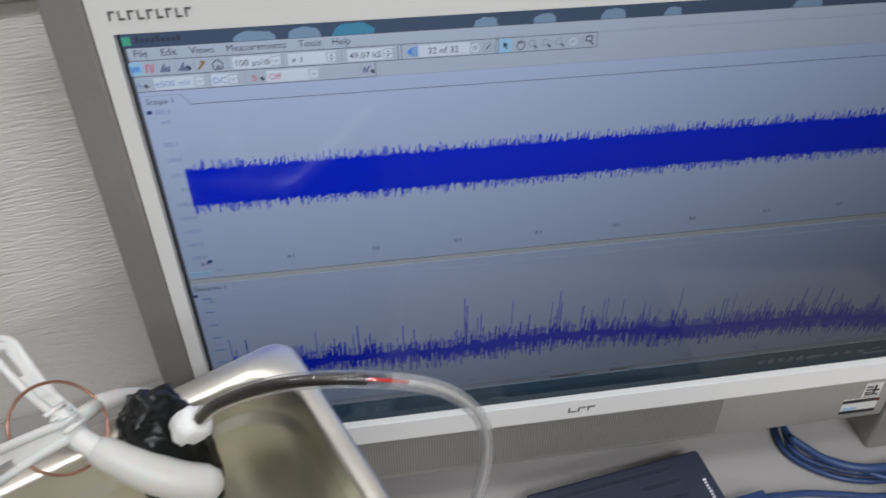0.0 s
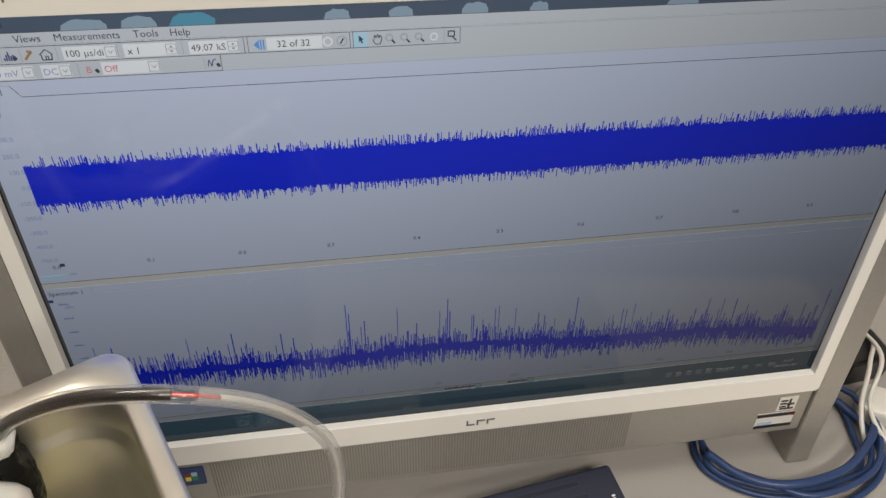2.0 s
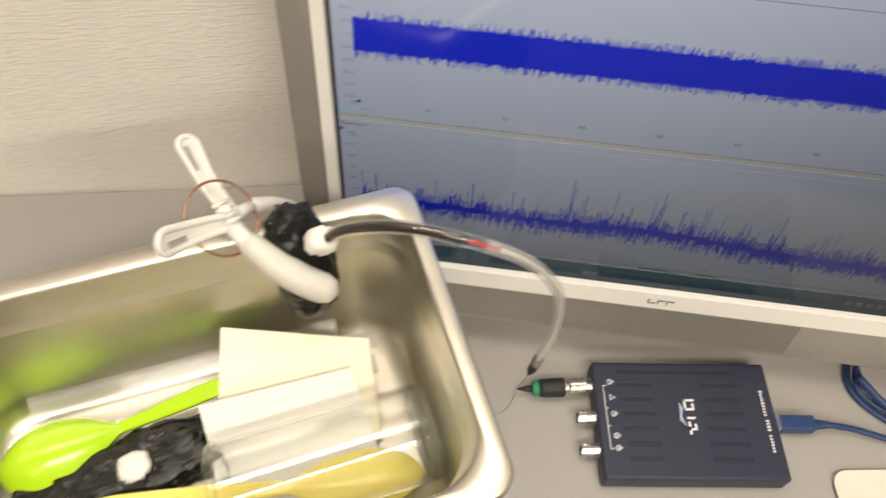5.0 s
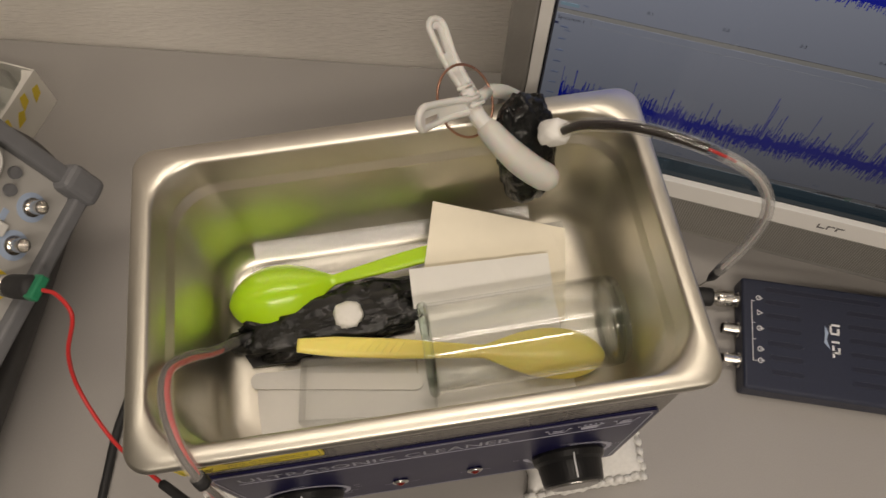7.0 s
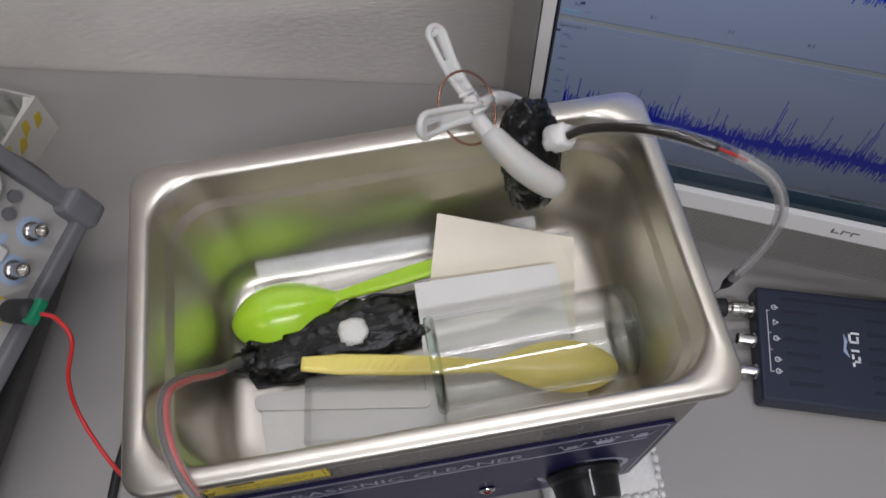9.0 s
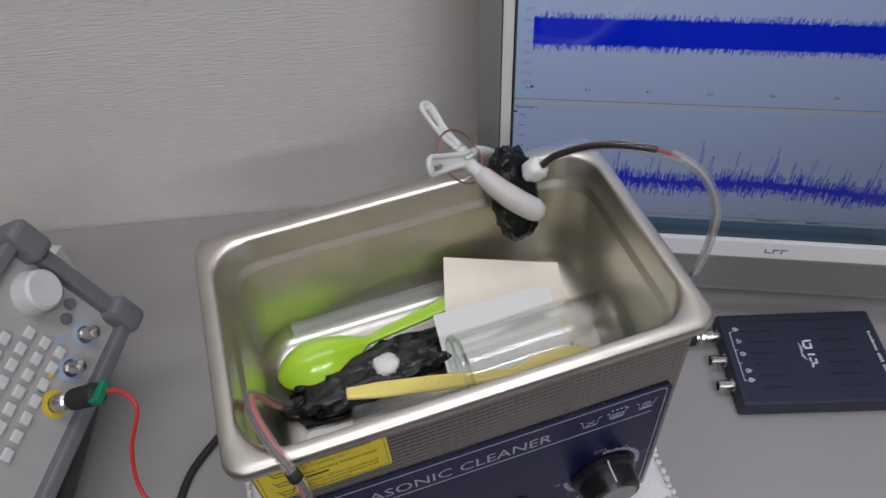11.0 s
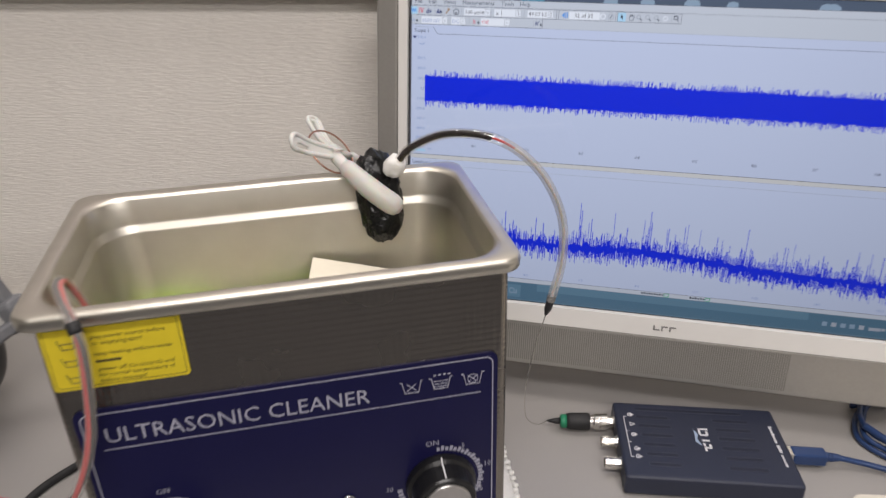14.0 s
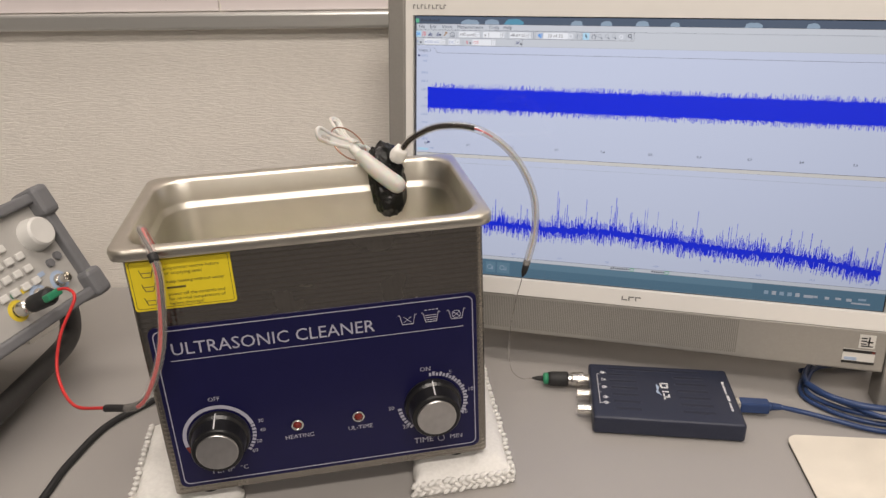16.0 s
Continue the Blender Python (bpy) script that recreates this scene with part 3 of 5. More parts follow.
icon([], S_ICON, solid=[[(-0.3462, Z2), (-0.3438, Z2 + 0.0022), (-0.3438, Z2 - 0.0022)], bar(-0.3434, -0.3427, Z2 - 0.0022, Z2 + 0.0022), bar(-0.3422, -0.3415, Z2 - 0.0022, Z2 + 0.0022)])
icon([circle(-0.3078, Z2, 0.0022)], S_RULE, 0.00022)
icon([[(-0.3086, Z2 - 0.0012), (-0.3070, Z2 + 0.0012)]], S_TEXT)
icon([circle(-0.3140, Z2, 0.0019)], S_FIELD, 0.0004)
lit("hot_key", -0.3026, -0.2964, Z2 - 0.0033, Z2 + 0.0033, S_HOT, 2)
icon([], S_TEXT, solid=[[(-0.3003, Z2 + 0.0022), (-0.2981, Z2 + 0.0002), (-0.2990, Z2), (-0.2984, Z2 - 0.0014), (-0.2990, Z2 - 0.0017), (-0.2996, Z2 - 0.0003), (-0.3003, Z2 - 0.0010)]])
icon([[(-0.2942, Z2), (-0.2930, Z2 - 0.0022), (-0.2908, Z2 - 0.0022), (-0.2900, Z2 + 0.0006), (-0.2906, Z2 + 0.0018), (-0.2914, Z2 + 0.0006), (-0.2918, Z2 + 0.0024), (-0.2926, Z2 + 0.0006), (-0.2932, Z2 + 0.0020), (-0.2936, Z2)]], S_TEXT, 0.0002)
for x in (-0.2862, -0.2795, -0.2730):
    icon([circle(x - 0.0005, Z2 + 0.0005, 0.0015)], S_RULE, 0.0003)
    icon([[(x + 0.0006, Z2 - 0.0006), (x + 0.0020, Z2 - 0.0021)]], S_TEXT, 0.0004)
icon([circle(-0.2665, Z2, 0.0016)], S_FIELD, 0.0003)
icon([bar(-0.2600, -0.2572, Z2 - 0.0002, Z2 + 0.0022) + [(-0.2600, Z2 - 0.0002)], [(-0.2580, Z2 - 0.0004), (-0.2562, Z2 - 0.0022)]], S_TEXT, 0.0003)
icon([[(-0.3668, Z3 - 0.0014), (-0.3662, Z3 + 0.0018), (-0.3652, Z3 - 0.0012), (-0.3644, Z3 + 0.0016), (-0.3632, Z3 + 0.0018)]], S_NAVY, 0.00022)
for x0, x1, z, kind in ((-0.4252, -0.4035, Z2, "v"), (-0.4005, -0.3785, Z2, "s"), (-0.3735, -0.3525, Z2, "s"), (-0.3405, -0.3165, Z2, ""), (-0.4610, -0.4388, Z3, "v"), (-0.4358, -0.4238, Z3, "v"), (-0.4112, -0.3872, Z3, "v"), (-0.3840, -0.3700, Z3, "p")):
    lit("entry_field", x0, x1, z - 0.0028, z + 0.0028, S_BAR if kind == "p" else S_FIELD, 2)
    if kind in ("v", "s"):
        a_, b_ = x1 - 0.0045, x1 - 0.0002
        icon([bar(a_, b_, z - 0.0022, z + 0.0022) + [(a_, z - 0.0022)]], S_RULE, 0.00016)
        if kind == "v":
            icon([[(a_ + 0.0012, z + 0.0006), ((a_ + b_) / 2, z - 0.0007), (b_ - 0.0012, z + 0.0006)]], S_RULE, 0.0002)
        else:
            icon([[(a_, z), (b_, z)]], S_RULE, 0.00014)
            icon([], S_TEXT, solid=[[(a_ + 0.0014, z + 0.0007), (b_ - 0.0014, z + 0.0007), ((a_ + b_) / 2, z + 0.0014)], [(a_ + 0.0014, z - 0.0007), ((a_ + b_) / 2, z - 0.0014), (b_ - 0.0014, z - 0.0007)]])
for body, x, z, s, mat in (("File", -0.4668, 0.2559, 0.0045, S_TEXT), ("Edit", -0.4552, 0.2559, 0.0045, S_TEXT), ("Views", -0.4428, 0.2559, 0.0045, S_TEXT), ("Measurements", -0.4270, 0.2559, 0.0045, S_TEXT),
                           ("Tools", -0.3951, 0.2559, 0.0045, S_TEXT), ("Help", -0.3802, 0.2559, 0.0045, S_TEXT), ("100 \u00b5s/di", -0.4246, 0.2487, 0.0043, S_TEXT), ("x 1", -0.3990, 0.2487, 0.0043, S_TEXT),
                           ("49.07 kS", -0.3727, 0.2487, 0.0043, S_TEXT), ("32 of 32", -0.3364, 0.2487, 0.0044, S_TEXT), ("A", -0.4692, 0.2412, 0.0043, S_AXIS), ("\u00b1500 mV", -0.4608, 0.2412, 0.0042, S_AXIS),
                           ("DC", -0.4352, 0.2412, 0.0042, S_AXIS), ("B", -0.4178, 0.2412, 0.0043, S_RED), ("Off", -0.4104, 0.2412, 0.0043, S_RED), ("Scope 1", -0.4670, 0.2330, 0.0041, S_TEXT),
                           ("Spectrum 1", -0.4680, 0.1216, 0.0038, S_TEXT), ("mV", -0.4625, 0.2226, 0.0034, S_AXIS), ("ms", -0.4540, 0.1340, 0.0032, S_AXIS), ("dBu", -0.4625, 0.1125, 0.0030, S_AXIS)):
    write(body, s, mat, screen, upright(x, 0.00085, z))
for k in range(11):
    if k != 1:
        write(f"{500 - 100 * k:.1f}", 0.0033, S_AXIS, screen, upright(-0.4570, 0.00085, 0.2278 - 0.00846 * k), "RIGHT")
for k in range(11):
    write(f"{0.1 * k:.1f}", 0.0033, S_TEXT, screen, upright(-0.4588 + 0.0458 * k, 0.00085, 0.1386), "CENTER")
for k in range(9):
    lit("scale_mark", -0.4650, -0.4600, 0.1150 - 0.0098 * k, 0.1161 - 0.0098 * k, S_AXIS, 2)
for k in range(9):
    write(f"{2 * k + 2}.0", 0.0031, S_AXIS, screen, upright(-0.4100 + 0.0490 * k, 0.00085, 0.0245), "CENTER")
lit("cursor_tag", -0.4680, -0.4560, 0.1322, 0.1346, S_HOT, 2)
for x, z in ((-0.4665, 0.2290), (-0.4680, 0.1180), (-0.4560, 0.1408)):
    lit("handle_mark", x - 0.0012, x + 0.0012, z - 0.0009, z + 0.0009, S_NAVY, 2)
for x0, w in ((-0.3905, 0.0105), (-0.3780, 0.0135)):
    lit("task_button", x0, x0 + w, 0.0030, 0.0150, S_GLINT, 2)
    icon([circle(x0 + w * 0.4, 0.0092, 0.0024), [(x0 + w * 0.55, 0.0070), (x0 + w * 0.72, 0.0070), (x0 + w * 0.72, 0.0105)]], S_CLOUD, 0.0004)
lit("task_glint", -0.35, -0.12, 0.0105, 0.0172, S_GLINT, 2)
for k in range(5):
    lit("tray_icon", -0.1085 + 0.0072 * k, -0.1045 + 0.0072 * k, 0.0070, 0.0108, (S_CLOUD, S_RULE, S_CLOUD)[k % 3], 2)
for k, w in enumerate((0.009, 0.003, 0.004, 0.005, 0.005)):
    lit("tray_icon", -0.0720 + 0.0095 * k, -0.0720 + 0.0095 * k + w, 0.0070 + 0.0006 * (k % 2), 0.0098, S_RULE, 2)
lit("tray_clock", -0.0235, -0.0165, 0.0088, 0.0108, S_CLOUD, 2)
lit("tray_clock", -0.0290, -0.0125, 0.0048, 0.0064, S_RULE, 2)
for x in (-0.2390, -0.2045):
    icon([bar(x, x + 0.0034, 0.0182, 0.0211) + [(x, 0.0182)]], S_GREEN, 0.0003)
    for q in range(6 if x > -0.21 else 9):
        lit("status_word", x - 0.0022 - 0.0022 * q, x - 0.0022 - 0.0022 * q + 0.0015, 0.0189, 0.0203 + 0.0004 * (q % 2), S_TEXT, 2)


def trace(name, x0, x1, n, low, high, mat, layer, seed):
    """A dense ragged trace: one thin upright bar beside another."""
    rng = random.Random(seed)
    verts, faces = [], []
    y = 0.0012 - 0.00012 * layer
    for i in range(n):
        a, b = x0 + (x1 - x0) * i / n, x0 + (x1 - x0) * (i + 1) / n
        lo, hi = low(rng, i / n), high(rng, i / n)
        k = len(verts)
        verts += [(a, y, lo), (b, y, lo), (b, y, hi), (a, y, hi)]
        faces.append((k, k + 1, k + 2, k + 3))
    me = bpy.data.meshes.new(name)
    me.from_pydata(verts, [], faces)
    me.materials.append(mat)
    ob = new(name, me)
    ob.parent = screen
    return tagged(ob, kind="stuff")


WAVE = 0.1869


def spikes(name, x0, x1, n, share, low, high, mat, layer, seed):
    """Single thin strokes of a trace, some left out."""
    rng = random.Random(seed)
    verts, faces = [], []
    y = 0.0012 - 0.00012 * layer
    for i in range(n):
        s = (i + rng.uniform(-0.3, 0.3)) / n
        lo, hi = low(rng, s), high(rng, s)
        if rng.random() > share:
            continue
        a = x0 + (x1 - x0) * s
        k = len(verts)
        w = rng.uniform(0.00016, 0.00032)
        verts += [(a - w, y, lo), (a + w, y, lo), (a + w, y, hi), (a - w, y, hi)]
        faces.append((k, k + 1, k + 2, k + 3))
    me = bpy.data.meshes.new(name)
    me.from_pydata(verts, [], faces)
    me.materials.append(mat)
    ob = new(name, me)
    ob.parent = screen
    return tagged(ob, kind="stuff")


trace("scope_trace", -0.4572, -0.0008, 700, lambda r, s: WAVE - 0.0096 - 0.0018 * r.random(), lambda r, s: WAVE + 0.0096 + 0.0018 * r.random(), S_BLUE, 3, 6)
spikes("scope_trace_fringe", -0.4572, -0.0008, 640, 0.72, lambda r, s: WAVE - 0.0112 - 0.0046 * r.random() ** 1.1, lambda r, s: WAVE + 0.0112 + 0.0046 * r.random() ** 1.1, S_BLUE, 2, 5)


def floor_level(s):
    return 0.0560 + 0.0085 * math.sin(2.9 * s + 0.35) - 0.0135 * s + 0.0016 * math.sin(17 * s)


def burst(s):
    return 0.55 + 0.45 * math.cos(2 * math.pi * s / 0.052) * math.cos(2 * math.pi * s / 0.31)


spikes("spectrum_fringe", -0.4562, -0.0085, 560, 0.85, lambda r, s: floor_level(s) - 0.0100 - 0.0080 * r.random() ** 1.5, lambda r, s: floor_level(s) + 0.005 + 0.014 * r.random() ** 1.5 * burst(s) + (0.022 * r.random() if r.random() < 0.12 else 0), S_BLUE, 2, 7)
trace("spectrum_trace", -0.4562, -0.0085, 620, lambda r, s: floor_level(s) - 0.0115 + 0.0080 * r.random() ** 1.2, lambda r, s: floor_level(s) - 0.0010 + 0.0105 * r.random() ** 1.4 * burst(s), S_BLUE, 3, 8)

bm = box(bmesh.new(), -0.0325, -0.0317, -0.0044, -0.0039, 0.2800, 0.2850)
box(bm, -0.0345, -0.0297, -0.0044, -0.0039, 0.2775, 0.2783)
part("status_mark", bm, LOGO, monitor, "small grey status mark")
# badges on the computer, as plain shapes
bm = bmesh.new()
for k in range(9):
    x = -0.4712 + k * 0.0039
    box(bm, x, x + 0.0008, -0.0044, -0.0039, 0.2742, 0.2782)
    box(bm, x, x + 0.0026, -0.0044, -0.0039, 0.2742 if k % 2 else 0.2774, 0.2750 if k % 2 else 0.2782)
part("maker_badge", bm, LOGO, monitor, "small grey badge")
bm = bmesh.new()
for k in range(3):
    x = -0.2450 + k * 0.0068
    box(bm, x, x + 0.0012, -0.0044, -0.0039, -0.0123, -0.0078)
    box(bm, x + 0.0012, x + 0.0056, -0.0044, -0.0039, -0.0089 if k else -0.0123, -0.0078 if k else -0.0112)
part("maker_badge", bm, LOGO, monitor, "grey badge under the display")
st = part("sticker", boxed(-0.0165, -0.0022, -0.0021, -0.0013, -0.0385, -0.0245), STICKER, monitor, "silver sticker with a dark mark")
bm = bmesh.new()
for k in range(3):
    box(bm, -0.0150, -0.0100, -0.0026, -0.0020, -0.0285 - 0.003 * k, -0.0275 - 0.003 * k)
box(bm, -0.0085, -0.0072, -0.0026, -0.0020, -0.0360, -0.0265)
box(bm, -0.0095, -0.0042, -0.0026, -0.0020, -0.0325, -0.0310)
box(bm, -0.0145, -0.0040, -0.0026, -0.0020, -0.0368, -0.0357)
part("sticker_mark", bm, BLACK, st)
st = part("sticker", boxed(-0.0295, -0.0005, -0.0021, -0.0013, -0.0555, -0.0405), STICKER, monitor, "rating sticker with black bands")
bm = box(bmesh.new(), -0.0295, -0.0005, -0.0026, -0.0020, -0.0438, -0.0408)
box(bm, -0.0295, -0.0005, -0.0026, -0.0020, -0.0553, -0.0528)
part("sticker_band", bm, BLACK, st)
part("sticker_band", boxed(-0.0275, -0.0165, -0.0026, -0.0020, -0.0520, -0.0490), BLUETINT, st)
part("sticker_band", boxed(-0.0040, -0.0010, -0.0030, -0.0026, -0.0435, -0.0412), REDLED, st)

ws = part("sticker", face(plate(rounded(-0.4330, -0.4160, -0.0415, -0.0240, 0.0015, 3), 0.0013, 0.0021)), USBBLUE, monitor, "small blue square sticker")
for dx, dz, mm in ((0, 0, YELLOWRING), (1, 0, GREENPL), (0, 1, REDLED), (1, 1, BLUETINT)):
    part("sticker_mark", boxed(-0.4285 + 0.0042 * dx, -0.4250 + 0.0042 * dx, -0.0026, -0.0020, -0.0365 + 0.0042 * dz, -0.0330 + 0.0042 * dz), mm, ws)

# ---- the ultrasonic cleaner ----
CLEAN = Matrix.Translation((-0.0010, 0.0106, 0.2432)) @ pose(0, 0, 0, 0.18, -1.34, -1.02)
cleaner = thing("ultrasonic_cleaner", CLEAN, "stainless steel ultrasonic cleaner with a navy front panel", "cleaner")
CW, CD = 0.2715, 0.1685


def ring(inset, r, z, n=8):
    lip = 0.003 if inset < 0.005 else 0.0
    return [(x, y, z) for x, y in rounded(inset - 0.0028 - 0.4 * lip, CW + 0.0028 - inset, inset, CD + lip - inset, r, n)]


shell_loops = [[(x, y, z) for x, y in rounded(0.0040, CW - 0.0040, 0.0062, CD - 0.0062, 0.006, 8)] for z in (-0.2215, -0.2195, -0.15, -0.08, -0.005)]
part("shell", loft(shell_loops, close_bottom=True), SHELL, cleaner, "dimple-textured stainless side sheet")
tank_loops = [ring(0.0012, 0.011, -0.0088), ring(0.0, 0.012, -0.0080), ring(-0.0006, 0.0125, -0.0030), ring(0.0, 0.012, -0.0008), ring(0.0012, 0.0115, 0.0), ring(0.0070, 0.017, 0.0003), ring(0.0082, 0.024, -0.0004),
              ring(0.0093, 0.027, -0.0025), ring(0.0100, 0.028, -0.0195), ring(0.0106, 0.028, -0.0215), ring(0.0128, 0.027, -0.0252), ring(0.0133, 0.027, -0.0268), ring(0.0160, 0.027, -0.0900),
              ring(0.0185, 0.026, -0.0985), ring(0.0235, 0.024, -0.1035), ring(0.0320, 0.020, -0.1050)]
part("tank", loft(tank_loops, close_top=True), TANKSTEEL, cleaner, "satin stainless tank with a rolled rim", smooth=True)
panel = part("control_panel", face(plate(rounded(0.0112, 0.2600, -0.2140, -0.0655, 0.006, 6), -0.0062, -0.0048)), NAVY, cleaner, "navy blue control panel")


part("panel_border", face(frame_plate(rounded(0.0142, 0.2572, -0.2110, -0.0685, 0.005, 6), rounded(0.0149, 0.2565, -0.2103, -0.0692, 0.0045, 6), -0.0048, -0.0046)), LINE, panel)
part("panel_rule", boxed(0.0235, 0.2490, 0.0045, 0.0048, -0.0950, -0.0945), LINE, panel)
PF = 0.0045
write("ULTRASONIC CLEANER", 0.0150, LINE, panel, upright(0.0250, PF, -0.0898) @ Matrix.Diagonal((0.965, 1, 1, 1)))
for i, x in enumerate((0.2048, 0.2233, 0.2438)):
    bm = bmesh.new()
    w, z = 0.0060, -0.0872
    for ax, az, bx, bz in ((-w - 0.0015, 0.0082, -w, 0.0082), (-w, 0.0082, -w * 0.72, 0), (-w * 0.72, 0, w * 0.72, 0), (w * 0.72, 0, w, 0.0082), (w, 0.0082, w + 0.0015, 0.0082)):
        tube([(x + ax, PF, z + az), (x + bx, PF, z + bz)], 0.00028, 4, bm=bm)
    if i != 1:
        tube([(x - 0.003, PF, z + 0.0015), (x + 0.003, PF, z + 0.0065)], 0.00025, 4, bm=bm)
        tube([(x + 0.003, PF, z + 0.0015), (x - 0.003, PF, z + 0.0065)], 0.00025, 4, bm=bm)
    if i == 2:
        tube([(x + 0.0033 * math.cos(a), PF, z + 0.004 + 0.0033 * math.sin(a)) for a in np.linspace(0, 6.283, 17)[:-1]], 0.00025, 4, closed=True, bm=bm)
    if i == 1:
        for q in range(3):
            tube([(x - 0.0045, PF, z + 0.0018 + 0.002 * q), (x + 0.0045, PF, z + 0.0018 + 0.002 * q)], 0.00025, 4, bm=bm)
        for q in range(4):
            tube([(x - 0.0045 + 0.003 * q, PF, z + 0.0105), (x - 0.003 + 0.003 * q, PF, z + 0.0105)], 0.0004, 4, bm=bm)
    part("tank_symbol", bm, LINE, panel)


def arc_band(cx, cz, r0, r1, a0, a1, mat, n=40):
    bm = bmesh.new()
    o = [(cx + r1 * math.cos(radians(a0 + (a1 - a0) * k / n)), cz + r1 * math.sin(radians(a0 + (a1 - a0) * k / n))) for k in range(n + 1)]
    i = [(cx + r0 * math.cos(radians(a0 + (a1 - a0) * k / n)), cz + r0 * math.sin(radians(a0 + (a1 - a0) * k / n))) for k in range(n + 1)]
    for k in range(n):
        plate([i[k + 1], i[k], o[k], o[k + 1]], -0.0048, -0.0046, bm)
    part("dial_scale", face(bm), mat, panel)


K1, K2 = (0.0485, -0.1675), (0.2212, -0.1640)
arc_band(*K1, 0.0255, 0.0285, 90, 195, LINE)
arc_band(*K1, 0.0255, 0.0285, 15, 90, LINE)
arc_band(*K1, 0.0255, 0.0285, 196, 208, REDLED)
for a in range(-40, 15, 7):
    arc_band(*K1, 0.0255, 0.0285, a, a + 4.5, LINE, 3)
for a in range(-30, 92, 6):
    arc_band(*K2, 0.0262, 0.0290 if a % 4 else 0.0300, a, a + 4, LINE, 3)
for a in range(184, 232, 7):
    arc_band(*K2, 0.0262, 0.0295, a, a + 4.5, LINE, 3)
for body, x, z, s in (("OFF", 0.0490, -0.1345, 0.0052), ("30", 0.0815, -0.1600, 0.0048), ("40", 0.0820, -0.1690, 0.0048), ("50", 0.0780, -0.1795, 0.0048), ("60", 0.0735, -0.1880, 0.0048), ("HEATING", 0.1105, -0.1805, 0.0056),
                      ("UL-TIME", 0.1600, -0.1800, 0.0056), ("ON", 0.2165, -0.1325, 0.0058), ("5", 0.2370, -0.1380, 0.0052), ("10", 0.2535, -0.1570, 0.0052), ("20", 0.2480, -0.1790, 0.0050),
                      ("25", 0.1975, -0.1860, 0.0052), ("30", 0.1865, -0.1660, 0.0052), ("TIME", 0.2120, -0.2030, 0.0078), ("MIN", 0.2400, -0.2030, 0.0062), ("TEMP", 0.0455, -0.2040, 0.0082), ("\u00b0C", 0.0630, -0.2035, 0.0060)):
    write(body, s, LINE, panel, upright(x, PF, z), "CENTER")
part("clock_symbol", face(frame_plate([(0.2270 + 0.0030 * math.cos(a), -0.2010 + 0.0030 * math.sin(a)) for a in np.linspace(0, 6.283, 17)[:-1]],
                                    [(0.2270 + 0.0025 * math.cos(a), -0.2010 + 0.0025 * math.sin(a)) for a in np.linspace(0, 6.283, 17)[:-1]], -0.0048, -0.0046)), LINE, panel)
TOFRONT = Matrix.Rotation(math.pi / 2, 4, "X")
for (cx, cz) in (K1, K2):
    knob = part("knob", lathe([(0.0, 0.0), (0.0235, 0.0), (0.0240, 0.002), (0.0232, 0.0055), (0.0212, 0.0075), (0.0198, 0.0195), (0.0188, 0.0208), (0.0, 0.0208)], 48), BLACK, panel, "black knob with a turned metal cap",
                smooth=False, m=Matrix.Translation((cx, 0.0047, cz)) @ TOFRONT)
    part("cap", lathe([(0.0, 0.0), (0.0160, 0.0), (0.0160, 0.0010), (0.0153, 0.0016), (0.0060, 0.0013), (0.0, 0.0012)], 48), TURNED, knob, "turned metal cap", m=Matrix.Translation((0, 0, 0.0206)))
    bm = bmesh.new()
    tube([(0.0003, 0.0236, 0.0040), (0.0, 0.0222, 0.0072), (0.0, 0.0206, 0.0190)], 0.0006, 6, bm=bm)
    part("pointer", bm, PRINT, knob, "white pointer line")
for x in (0.1098, 0.1592):
    led = part("indicator", lathe([(0.0030, 0), (0.0052, 0.0), (0.0052, 0.0018), (0.0044, 0.0026), (0.0034, 0.0022), (0.0030, 0.0)], 24), CHROME, panel, "red indicator in a chrome ring", smooth=True, m=Matrix.Translation((x, 0.0047, -0.1668)) @ TOFRONT)
    part("lens", lathe([(0.0, 0.0042), (0.0016, 0.0038), (0.0030, 0.0024), (0.0034, 0.0)], 20), REDLED, led, "red lens", smooth=True)
label = part("warning_label", face(plate(rounded(0.0070, 0.0792, -0.0507, -0.0096, 0.0025, 4), -0.0064, -0.0054)), YELLOW, cleaner, "yellow warning label")
part("label_border", face(frame_plate(rounded(0.0086, 0.0776, -0.0491, -0.0112, 0.002, 4), rounded(0.0089, 0.0773, -0.0488, -0.0115, 0.0018, 4), -0.0054, -0.0052)), LABELINK, label)
for body, x, z in (("plug power source before", 0.0318, -0.0192), ("or emptying tank!", 0.0318, -0.0232), ("keep heating without water", 0.0318, -0.0300), ("power off the controls and", 0.0318, -0.0402), ("for normal temperature of", 0.0318, -0.0440), ("before drainage!", 0.0318, -0.0478)):
    write(body, 0.0037, LABELINK, label, upright(x, 0.0051, z))
part("print_line", boxed(0.0318, 0.0450, 0.0050, 0.0054, -0.0345, -0.0330), LABELINK, label)
for z in (-0.0240, -0.0350, -0.0460):
    bm = bmesh.new()
    for a, b, c, d in ((0.0150, 0.0060, 0.0170, 0.0), (0.0170, 0.0, 0.0225, 0.0), (0.0225, 0.0, 0.0245, 0.0060), (0.0165, 0.0035, 0.0230, 0.0035)):
        tube([(a, 0.0052, z + b), (c, 0.0052, z + d)], 0.0003, 4, bm=bm)
    part("tank_symbol", bm, LABELINK, label)
